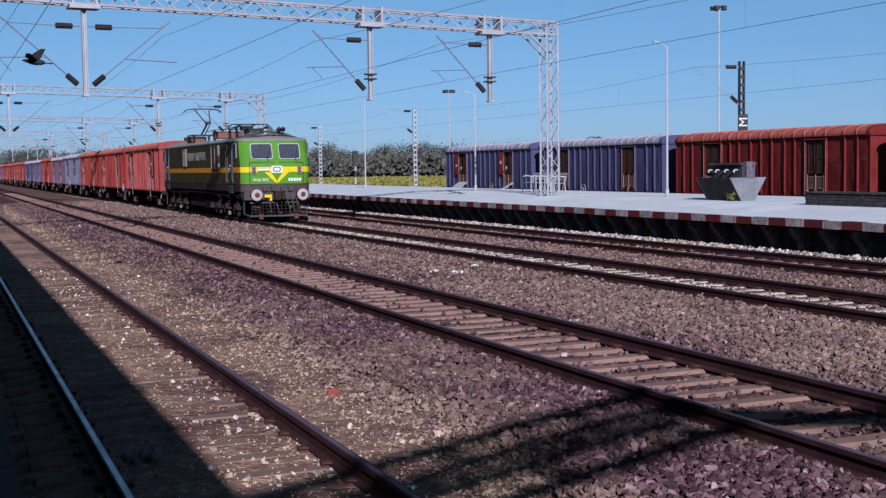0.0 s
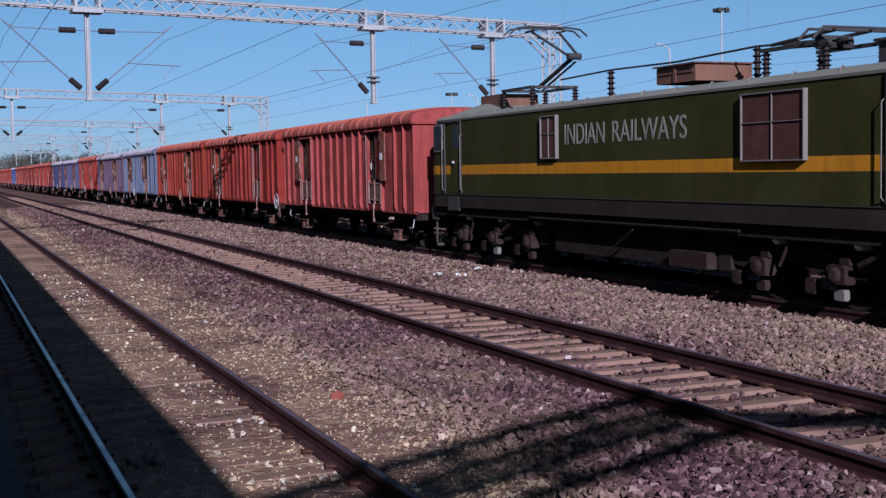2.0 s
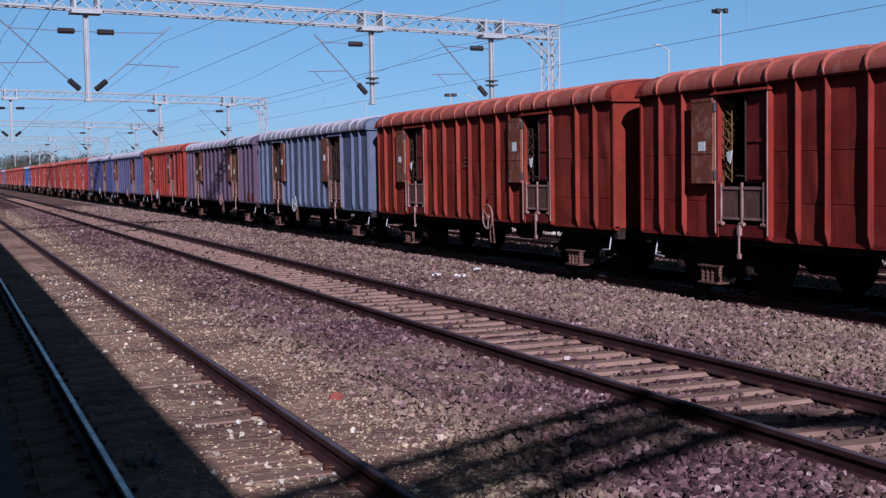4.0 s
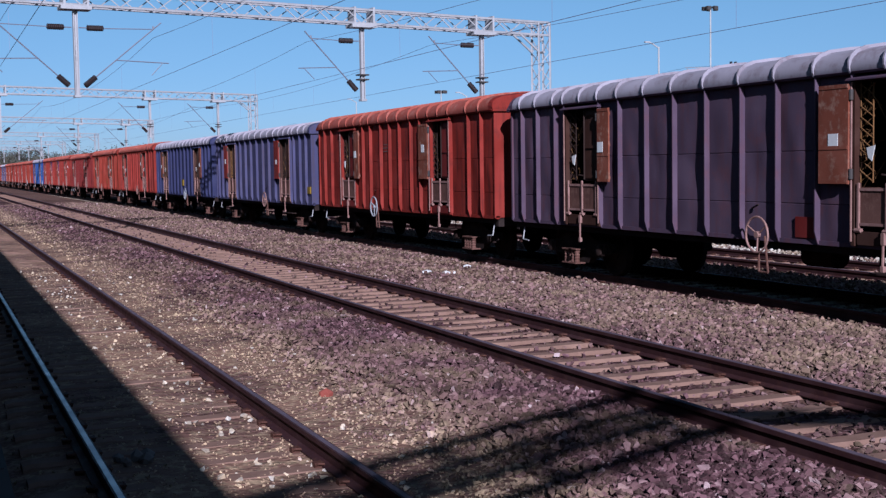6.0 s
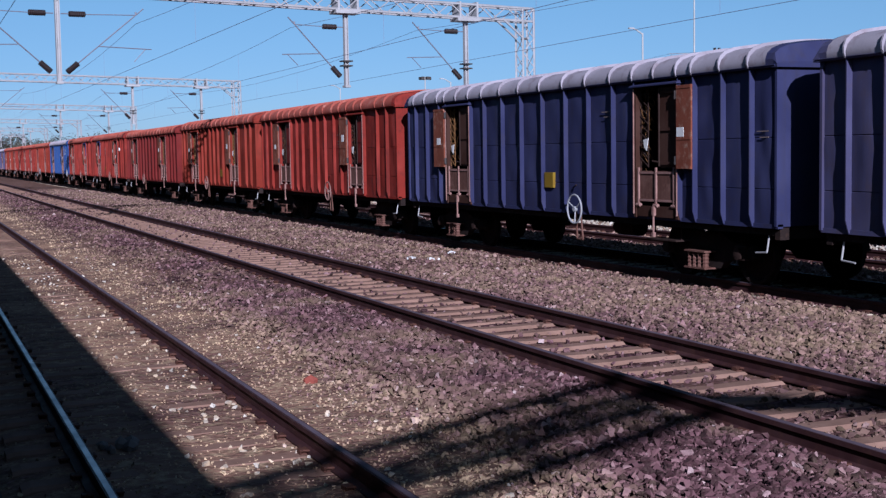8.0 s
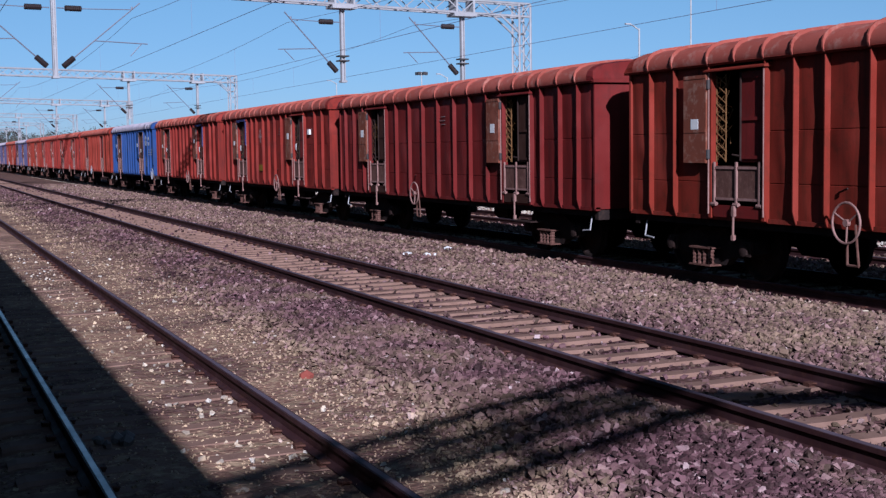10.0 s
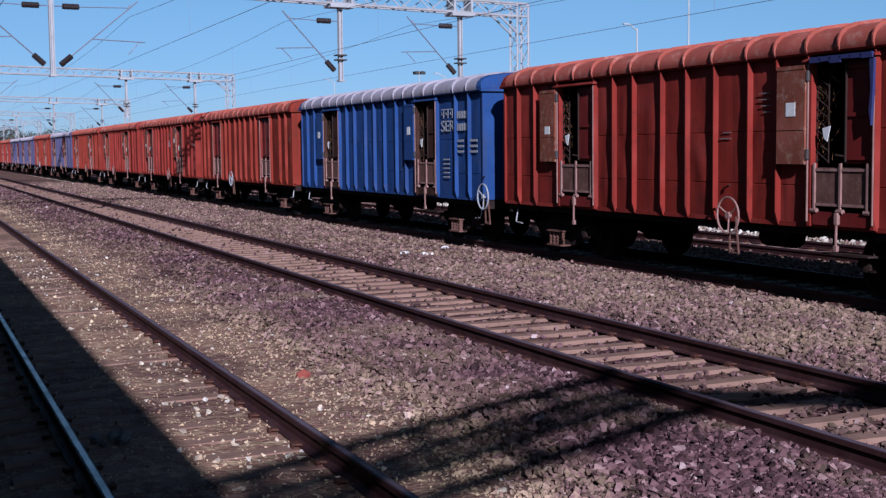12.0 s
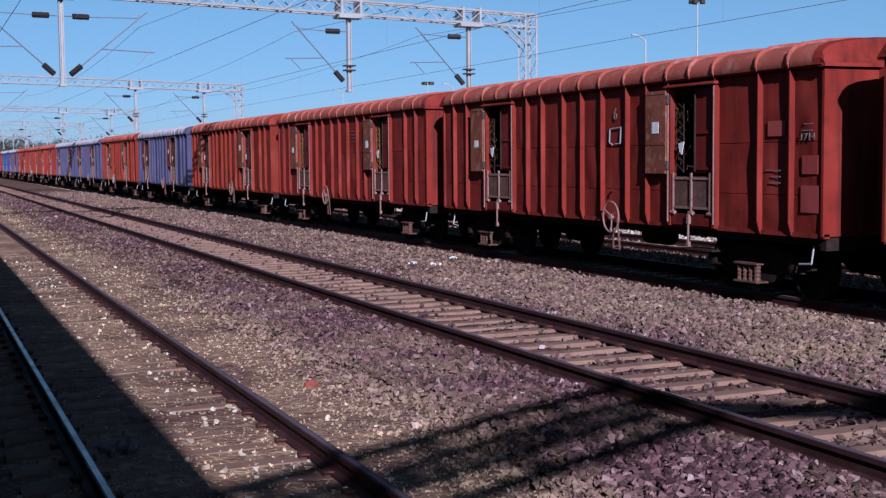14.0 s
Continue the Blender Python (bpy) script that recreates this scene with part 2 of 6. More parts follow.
PLATFORM_TOP = paint("pale_concrete_paving", (.42, .43, .44), .85, 0, .10, (.30, .29, .28), .4, 0, .2, 2.0)
# dark grey with paler patches; also on the low wall and water stand
PLATFORM_WALL = paint("dark_platform_wall", (.037, .032, .033), .9, 0, .4, (.106, .100, .106), .5, .4, .5, 1.0)
COPING_RED = paint("worn_red_coping", (.070, .012, .013), .75, 0, .3, (.053, .033, .033), .6, .4, .3, .5)
COPING_WHITE = paint("worn_white_coping", (.20, .18, .18), .8, 0, .3, (.070, .018, .020), 1.0, .8, .3, .30)
WHITEWASH = paint("flaking_whitewash", (.10, .085, .10), .9, 0, .4, (.014, .009, .012), 1.0, .9, .4, .35)
NEAR_PAVING = paint("dark_stone_paving", (.058, .051, .051), .8, 0, .2, (.042, .037, .037), .4, 0, .3, 1.0)
GALV = paint("galvanised_steel", (.251, .251, .270), .55, .25, .15, (.168, .154, .148), .3, .2, .1, .5)
WHITE_PAINT = paint("white_painted_steel", (.246, .252, .266), .55, 0, .1, (.166, .146, .133), .25, .25, .1, .5)
DARK_STEEL = paint("dark_weathered_steel", (.037, .035, .037), .65, .3, .3, (.083, .050, .037), .4, .2, .2, .4)
GEAR = paint("sooty_running_gear", (.014, .010, .010), .9, 0, .4, (.05, .028, .02), .45, .1, .3, .3, spec=0.03)
SPRING = paint("dusty_axle_gear", (.020, .012, .011), .8, 0, .35, (.023, .014, .012), .5, .2, .3, .2, spec=0.06)
PORCELAIN = plain("brown_porcelain", (.014, .009, .010), .6, 0, .2)
WIRE = plain("oxidised_copper_wire", (.12, .12, .18), .6, .2)
ARM = plain("weathered_arm_tube", (.10, .10, .13), .6, .2)
CROW = plain("black_feathers", (.010, .009, .011), .7, 0, .2)
INSIDE = plain("dark_wagon_inside", (.017, .010, .009), .9)
STRAW = paint("straw_packing", (.113, .058, .025), .9, 0, .4, (.045, .023, .011), .4, 0, .3, .2)
PAPER = plain("white_paper", (.425, .425, .435), .8)
GLASS_DARK = plain("dark_window_glass", (.026, .031, .040), .08, 0, .6)

WAGON_RED = paint("oxide_red_paint", (.128, .0155, .0115), .6, 0, .25, (.051, .012, .011), .65, .65, .2, 1.0)
WAGON_RED_PALE = paint("faded_red_paint", (.170, .033, .030), .6, 0, .22, (.079, .019, .016), .6, .55, .2, 1.0)
WAGON_RED_RUST = paint("rusty_orange_red_paint", (.122, .0165, .0105), .62, 0, .25, (.053, .015, .009), .65, .65, .2, 1.0)
WAGON_MAROON = paint("maroon_paint", (.086, .0100, .0095), .55, 0, .22, (.042, .012, .011), .5, .5, .2, 1.0)
WAGON_SLATE = paint("slate_blue_paint", (.038, .037, .080), .55, 0, .2, (.048, .036, .045), .5, .5, .2, 1.0)
WAGON_NAVY = paint("navy_blue_paint", (.019, .021, .057), .55, 0, .2, (.026, .024, .040), .5, .5, .2, 1.0)
WAGON_GREY = paint("grey_blue_paint", (.063, .073, .113), .58, 0, .2, (.048, .043, .058), .5, .5, .2, 1.0)
WAGON_MAUVE = paint("mauve_grey_paint", (.053, .036, .057), .6, 0, .22, (.081, .033, .040), .55, .5, .2, 1.0)
WAGON_BLUE = paint("bright_blue_paint", (.013, .036, .122), .5, 0, .18, (.037, .039, .060), .4, .4, .2, 1.0)
ROOF_SILVER = paint("dull_silver_roof", (.195, .180, .215), .6, .1, .2, (.077, .048, .054), .6, 0, .2, 1.0)
LEAF_RUST = paint("rusted_door_plate", (.115, .036, .023), .75, 0, .5, (.22, .15, .12), .7, .0, .3, .5)
LEAF_BROWN = paint("rust_brown_door_plate", (.029, .013, .010), .75, 0, .35, (.042, .021, .016), .6, .4, .3, .5)
# roof dust, with the sun on the upper sheets also put into the colour
ROOF_RED = paint("dusty_sunlit_red_roof", (.190, .048, .036), .7, 0, .25, (.29, .18, .15), .5, 0, .2, .8)
LEAF_PALE = paint("scraped_door_plate", (.070, .034, .028), .7, 0, .4, (.15, .085, .07), .7, .3, .3, .35)
YELLOW_PATCH = paint("yellow_paint_patch", (.136, .087, .010), .6, 0, .2, (.065, .033, .016), .5, .2, .1, .5)

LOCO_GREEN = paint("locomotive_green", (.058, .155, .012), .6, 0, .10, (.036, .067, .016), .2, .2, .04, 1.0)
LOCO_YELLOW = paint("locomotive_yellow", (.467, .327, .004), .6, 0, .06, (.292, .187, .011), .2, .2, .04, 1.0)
LOCO_GREY = paint("locomotive_grey", (.117, .103, .101), .55, 0, .15, (.074, .058, .058), .4, .3, .1, 1.0)
LOCO_ROOF = paint("locomotive_roof_grey", (.134, .131, .114), .6, 0, .14, (.119, .109, .104), .35, .1, .1, 1.0)
# side paints: brown grime plus the long sides' shade, put into the colour
GRIMY_SHADE_GREEN = paint("grimy_locomotive_side", (.023, .0225, .006), .7, 0, .22, (.040, .029, .015), .4, .5, .05, 1.0, spec=0.05)
GRIMY_SHADE_BAND = paint("grimy_shaded_yellow_band", (.332, .136, .007), .7, 0, .12, (.146, .066, .013), .35, .4, .05, 1.0, spec=0.05)
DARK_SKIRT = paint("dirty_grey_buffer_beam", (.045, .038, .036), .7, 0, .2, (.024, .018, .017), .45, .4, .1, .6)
GRIMY_SHADE_GREY = paint("grimy_shaded_grey_skirt", (.021, .015, .015), .8, 0, .2, (.014, .010, .009), .4, .4, .1, 1.0, spec=0.03)
TROUGH = paint("stained_concrete", (.119, .124, .134), .9, 0, .2, (.050, .050, .050), .5, .5, .3, .6)
LETTER_DIM = plain("dim_lettering", (.147, .135, .118), .8)
LETTER = plain("faded_white_lettering", (.412, .412, .385), .7)
BROWN_BOX = paint("brown_roof_box", (.100, .050, .035), .6, 0, .25, (.045, .030, .025), .4, .3, .15, .6)
FLAG_SAFFRON = plain("saffron_paint", (.622, .249, .042), .6)
BUFFER_WHITE = paint("white_buffer_face", (.239, .199, .199), .6, 0, .1, (.199, .146, .133), .3, 0, .1, .3)
GRILL_BROWN = paint("brown_filter_grille", (.059, .025, .020), .7, 0, .3, (.028, .014, .014), .4, .3, .2, .4)

LEAVES = paint("dusty_dark_leaves", (.060, .058, .048), .8, 0, .5, (.025, .029, .021), .5, 0, .0, 2.0)
FLAP_EDGE = paint("scraped_pale_edge", (.174, .102, .093), .65, .1, .2, (.087, .032, .027), .6, .3, .2, .3)
CLOTH = plain("faded_blue_cloth", (.015, .018, .070), .85, 0, .2)
STENCIL = plain("worn_chalky_stencil", (.120, .092, .092), .85, 0, .1)
MARKING = plain("faded_stencil", (.185, .190, .216), .8)
LEAVES_LIGHT = paint("yellowed_bushes", (.133, .120, .029), .85, 0, .45, (.075, .066, .025), .5, 0, .0, 2.0)
BARK = paint("tree_bark", (.083, .066, .054), .9, 0, .3, (.042, .033, .029), .5, .3, .5, 1.0)
FIELD = paint("dry_field", (.207, .166, .083), .95, 0, .3, (.133, .124, .050), .6, 0, .2, 6.0)
PLASTIC_RED = plain("faded_red_rag", (.17, .045, .035), .9, 0, .1)

# ---- ground and tracks ----
TRACKS = [(1.99, 0.0), (7.05, 0.06), (13.17, 0.04), (18.12, -0.02)]  # middle of each track, height of its rail tops
GAUGE, PITCH, FIRST = 0.874, 0.6023, 13.69


def ballast_height(x, y):
    """Height of the bed: pressed down inside each track, heaped over the sleeper ends."""
    profile = [(-400, -.30), (.2, -.30), (.75, -.22), (1.0, -.185), (2.95, -.178), (3.3, -.15), (4.4, -.11), (5.7, -.10),
               (6.15, -.14), (6.3, -.155), (7.8, -.155), (7.98, -.13), (8.5, -.06), (9.6, -.05), (11.2, -.10), (12.1, -.135),
               (12.35, -.155), (14.0, -.155), (14.3, -.13), (15.6, -.13), (17.0, -.19), (17.3, -.215), (18.95, -.215),
               (19.25, -.12), (19.75, -.06), (20.5, -.20), (30, -.3), (33, -.62), (60, -.62), (90, -.4), (2000, -.4)]
    z = float(np.interp(x, [p[0] for p in profile], [p[1] for p in profile]))
    if .6 < x < 30:
        z += .022 * noise.noise((x * 1.1, y * .8, 3)) + .014 * noise.noise((x * 3.7, y * 3.1, 9))
    return z


def ground_sheet():
    xs = [-1500, -600, -200, -60, -20, -5, 0] + [i * .15 + .2 for i in range(136)] + [21, 23, 27, 30, 33, 38, 45, 60, 90, 150, 300, 700, 2000]
    ys = [-600, -200, -80, -40, -20, -8, -2, 2] + [4 + i * .2 for i in range(131)] + [30.5 + i * .5 for i in range(80)]
    ys += [72, 76, 82, 90, 100, 115, 135, 160, 200, 260, 350, 500, 800, 1300, 2500]
    n = len(xs)
    b = Build()
    b.v = [(x, y, ballast_height(x, y)) for y in ys for x in xs]
    b.f = [(j * n + i, j * n + i + 1, (j + 1) * n + i + 1, (j + 1) * n + i) for j in range(len(ys) - 1) for i in range(n - 1)]
    me = b.mesh("ground", BALLAST, True)
    me.materials.append(FIELD)
    for p in me.polygons:
        if p.center.x > 42 or p.center.x < -30 or p.center.y > 420:
            p.material_index = 1
    return tagged(new("ground", me), "brown crushed-stone railway bed between the tracks", "ground", kind="structure")


def loose_stones(name, label, material, count, spots, size, seed, lift=.5):
    """Many rough little stones in one mesh; spots(r) gives x, y, size factor."""
    r = random.Random(seed)
    shapes = []
    for k in range(14):
        bm = bmesh.new()
        for i in range(8):
            p = Vector((r.uniform(-1, 1), r.uniform(-1, 1), r.uniform(-1, 1))).normalized()
            bm.verts.new((p.x * 1.15, p.y * r.uniform(.5, 1), p.z * r.uniform(.55, 1.0)))
        bmesh.ops.convex_hull(bm, input=bm.verts)
        bm.verts.index_update()
        vs = [v for v in bm.verts if v.link_faces]
        at = {v.index: i for i, v in enumerate(vs)}
        shapes.append((np.array([v.co[:] for v in vs]), [[at[v.index] for v in f.verts] for f in bm.faces]))
        bm.free()
    verts, faces, n = [], [], 0
    for i in range(count):
        x, y, k = spots(r)
        p, f = shapes[r.randrange(14)]
        s = size * k * r.uniform(.55, 1.35)
        a = r.uniform(0, 6.283)
        tip = r.uniform(-.7, .7)
        ct, st = math.cos(tip), math.sin(tip)
        q = np.column_stack((p[:, 0] * ct - p[:, 2] * st, p[:, 1], p[:, 0] * st + p[:, 2] * ct)) * s
        c, sn = math.cos(a), math.sin(a)
        z = ballast_height(x, y) + s * lift * r.uniform(-.2, 1)
        verts.append(np.column_stack((q[:, 0] * c - q[:, 1] * sn + x, q[:, 0] * sn + q[:, 1] * c + y, q[:, 2] + z)))
        faces.extend([[j + n for j in t] for t in f])
        n += len(p)
    me = bpy.data.meshes.new(name)
    me.from_pydata(np.concatenate(verts).tolist(), [], faces)
    me.materials.append(material)
    return tagged(new(name, me), label, "ballast", kind="stuff")


def clear_of_rails(x):
    return all(abs(abs(x - t) - GAUGE) > .085 for t, z in TRACKS)


def bed_spots(r):
    """Where stones lie: thick near the viewer and thinning out along the bed; sparse inside the tracks."""
    while True:
        y = 6.2 + 90 * r.random() ** 2.7
        x = r.uniform(max(.45, y * .045), min(19.9, y * .98 + 1.2))
        if any(abs(x - t) < .80 for t, z in TRACKS) and r.random() < .78:
            continue
        if not clear_of_rails(x) or (x < 3.4 and r.random() < .8) or (x < 4.6 and r.random() < .45):
            continue
        fine = .5 if x < 3.4 else min(1, .55 + .45 * (x - 3.4) / 1.6)
        return x, y, (.95 + .011 * y) * fine


def coarse_spots(r):
    """The heap of large fresh stones between the first two tracks, and on towards the third."""
    while True:
        y = 6.6 + 15 * r.random() ** 1.7
        x = r.uniform(3.9, 11.6)
        if x > 1.2 + y or abs(x - 7.05) < 1.0 or r.random() > (x - 3.6) / 1.3:
            continue
        return x, y, .8 + .4 * r.random()


def rail_outline(x, z):
    half = [(.036, 0), (.036, -.038), (.010, -.052), (.010, -.138), (.070, -.158), (.070, -.170)]
    return [(x + u, z + w) for u, w in half] + [(x - u, z + w) for u, w in half[::-1]]


def build_track(x, z, label, sleeper_material, near, far, bright=False):
    """Track > two rails (each with its running surface), sleepers > clips; the sleepers beyond the near stretch stay joined."""
    track = thing("railway_track", label, "track", "parallel railway tracks", at=(x, 0, z))
    for s in (-1, 1):
        rail = part("rail", Build().prism(rail_outline(s * GAUGE, -.003), -40, 420), RAIL_STEEL, track, "rusty steel rail")
        top = RAIL_BRIGHT if bright and s < 0 else RAIL_SHINE
        half = .022 if bright else .030
        part("running_surface", Build().box(s * GAUGE - half, s * GAUGE + half, -40, 420, -.0025, .001), top, rail, "worn smooth rail top")
    b = Build()
    outline = [(1.37, -.38), (1.37, -.19), (1.3, -.172), (.4, -.176), (0, -.182), (-.4, -.176), (-1.3, -.172), (-1.37, -.19), (-1.37, -.38)]
    n = len(outline)
    rings = []
    for y, inset, drop in ((-.125, 0, .03), (-.095, 0, 0), (.095, 0, 0), (.125, 0, .03)):
        rings.append([(u, y, w - (drop if w > -.3 else 0)) for u, w in outline])
    b.v = [p for ring in rings for p in ring]
    b.f = [(k * n + i, k * n + (i + 1) % n, (k + 1) * n + (i + 1) % n, (k + 1) * n + i) for k in range(3) for i in range(n)]
    b.f += [tuple(range(n)), tuple(range(3 * n, 4 * n))]
    sleeper_mesh = b.mesh("sleeper", sleeper_material)
    clip = Build().chamfer(-.035, .035, -.045, .045, -.178, -.135, .012).path([(-.03, -.05, -.15), (-.02, -.07, -.135), (.03, -.07, -.14), (.03, .05, -.14)], .011, 5)
    clip_mesh = clip.mesh("rail_clip", CLIP)
    joined = Build()
    r = random.Random(int(x * 100))
    for i in range(-24, 230):
        y = FIRST + i * PITCH
        if near <= y <= far:
            sl = part("sleeper", sleeper_mesh, None, track, at=(r.uniform(-.03, .03), y, r.uniform(-.006, .004)))
            sl.rotation_euler = (0, 0, r.uniform(-.012, .012))
            if y < min(far - 8, near + 30):
                for s in (-1, 1):
                    for d in (-1, 1):
                        part("rail_clip", clip_mesh, None, sl, at=(s * GAUGE + d * .105, 0, 0))
        else:
            joined.box(-1.35, 1.35, y - .11, y + .11, -.38, -.176)
    tagged(part("sleeper_row", joined, sleeper_material, track, "row of concrete sleepers"), kind="stuff")
    return track


ground_sheet()
build_track(*TRACKS[0], "rusty railway track with earth-covered sleepers beside the platform", SLEEPER, 5, 40, bright=True)
build_track(*TRACKS[1], "rusty railway track on brown concrete sleepers", SLEEPER, 7, 62)
build_track(*TRACKS[2], "railway track with pale dusty sleepers under the freight train", SLEEPER_PALE, 10, 50)
build_track(*TRACKS[3], "rusty railway track alongside the far platform", SLEEPER, 14, 50)
loose_stones("ballast_stones", "loose crushed stones of the railway ballast", STONES, 84000, bed_spots, .034, 5, .9)
loose_stones("coarse_ballast", "large angular stones heaped between the tracks", STONES, 30000, coarse_spots, .037, 7, 1.2)
loose_stones("ballast_chips", "small stone chips and dry clods along the near track", CHIPS, 11000, lambda q: (1.0 + 4.0 * q.random(), 5.5 + 28 * q.random() ** 1.7, 1.0), .014, 6)

# ---- covered goods wagons ----
# two builds of wagon, measured along the side from a point just ahead of the front end: ends, stanchions, doorways, bogies
SHORT = {"ends": (.34, 13.84), "ribs": (1.04, 1.77, 2.86, 4.17, 4.86, 5.52, 6.38, 7.14, 7.86, 8.74, 9.40, 10.05, 11.44, 12.42, 13.14),
         "doors": ((2.86, 4.17), (10.05, 11.44)), "bogies": (2.35, 12.0)}
LONG = {"ends": (.34, 15.0), "ribs": (.94, 1.66, 2.42, 2.85, 4.20, 4.95, 5.84, 6.72, 7.67, 8.61, 9.50, 10.41, 11.13, 12.49, 12.92, 13.71, 14.42),
        "doors": ((2.85, 4.20), (11.13, 12.49)), "bogies": (2.70, 12.75)}


def lettering(body, height, width=None):
    """Flat letters with the built-in font, standing up from the origin."""
    data = bpy.data.curves.new("letters", "FONT")
    data.body, data.size, data.extrude = body, 1.0, .004
    ob = bpy.data.objects.new("letters", data)
    scene.collection.objects.link(ob)
    me = bpy.data.meshes.new_from_object(ob.evaluated_get(bpy.context.evaluated_depsgraph_get()))
    bpy.data.objects.remove(ob)
    xs, ys = [v.co.x for v in me.vertices], [v.co.y for v in me.vertices]
    sy = height / (max(ys) - min(ys))
    sx = width / (max(xs) - min(xs)) if width else sy
    for v in me.vertices:
        v.co = ((v.co.x - min(xs)) * sx, (v.co.y - min(ys)) * sy, v.co.z)
    return me


def side_letters(name, body, height, width, material, parent, x, y, z, label=""):
    """Letters on a side that faces the near platform; y is where they begin."""
    me = lettering(body, height, width)
    me.materials.append(material)
    ob = part(name, me, None, parent, label)
    ob.matrix_basis = Matrix(((0, 0, -1, x), (-1, 0, 0, y), (0, 1, 0, z), (0, 0, 0, 1)))
    return ob


def wall_sheets(side, seed, lay, gaps):
    """The sheets between the ribs, dented a little, with the door bays left open."""
    sheets = []
    edges = [lay["ends"][0], *lay["ribs"], lay["ends"][1]]
    for k, (y0, y1) in enumerate(zip(edges, edges[1:])):
        if any(abs(y0 - d0) < .1 and abs(y1 - d1) < .1 for d0, d1 in gaps) or y1 - y0 < .02:
            continue
        levels = [1.02, 1.12, 1.24, 1.40, 1.54, 1.55, 1.56, 1.72, 1.92, 2.12, 2.30, 2.31, 2.32, 2.5, 2.7, 2.9, 3.08, 3.24, 3.36]
        nu, nv = 9, len(levels) - 1
        b = Build()
        first = 0
        for j in range(nv + 1):
            z = levels[j]
            seam = -.014 if z in (1.55, 2.31) else 0
            h = (z - 1.02) / 2.34
            for i in range(nu + 1):
                y = y0 + (y1 - y0) * i / nu
                edge = math.sin(math.pi * i / nu) * math.sin(math.pi * h) ** .5 if 0 < h < 1 else 0
                dent = edge * (.010 + .045 * noise.noise((k * 3.1 + i * .16, h * 3.3, seed)) + .014 * noise.noise((k * 9.1 + i * .4, h * 9.8, seed + 5))) + seam
                b.v.append((side * (1.515 + dent), y, z))
        w = nu + 1
        b.f += [(first + j * w + i, first + j * w + i + 1, first + (j + 1) * w + i + 1, first + (j + 1) * w + i) for j in range(nv) for i in range(nu)]
        b.box(side * 1.46, side * 1.475, y0 + .001, y1 - .001, 1.02, 3.36)
        sheets.append(b)
    return sheets


def rib_mesh(side):
    """A pressed steel stanchion that narrows at its foot."""
    b = Build()
    rings = []
    for z, d, w in ((.985, .035, .014), (1.04, .055, .015), (1.16, .090, .015), (3.25, .090, .015), (3.36, .095, .018)):
        rings.append([(side * 1.50, -w - .004, z), (side * (1.515 + d * .93), -w * .92, z), (side * (1.515 + d), -w * .62, z),
                      (side * (1.515 + d), w * .62, z), (side * (1.515 + d * .93), w * .92, z), (side * 1.50, w + .004, z)])
    b.v = [p for r in rings for p in r]
    b.f = [(k * 6 + i, k * 6 + (i + 1) % 6, k * 6 + 6 + (i + 1) % 6, k * 6 + 6 + i) for k in range(4) for i in range(6)]
    b.f += [tuple(range(6)), tuple(range(24, 30))]
    return b


ROOF_LINE = [(1.615, 3.36), (1.62, 3.45), (1.585, 3.545), (1.50, 3.62), (1.32, 3.685), (.95, 3.735), (.5, 3.765), (0, 3.775)]


def roof_outline(out=0.0, drop=.03):
    top = [(x + (out if x > .2 else 0), z + out) for x, z in ROOF_LINE]
    top = top + [(-x, z) for x, z in top[::-1][1:]]
    low = [(x * .985, z - drop) for x, z in top[::-1]]
    return top + low


def roof_end(y, d):
    """The roof's last sheet: it leans back from the cornice to the end hoop."""
    top = [(x, z) for x, z in ROOF_LINE] + [(-x, z) for x, z in ROOF_LINE[::-1][1:]]
    n = len(top)
    b = Build()
    b.v = [(x, y + .20 * d, z) for x, z in top] + [(x * .995, y + .03 * d, 3.36 + (z - 3.36) * .93) for x, z in top] + [(x, y - .06 * d, 3.37 + (z - 3.36) * .12) for x, z in top]
    b.f = [(k * n + i, k * n + i + 1, k * n + n + i + 1, k * n + n + i) for k in (0, 1) for i in range(n - 1)] + [tuple(range(2 * n, 3 * n))]
    return b


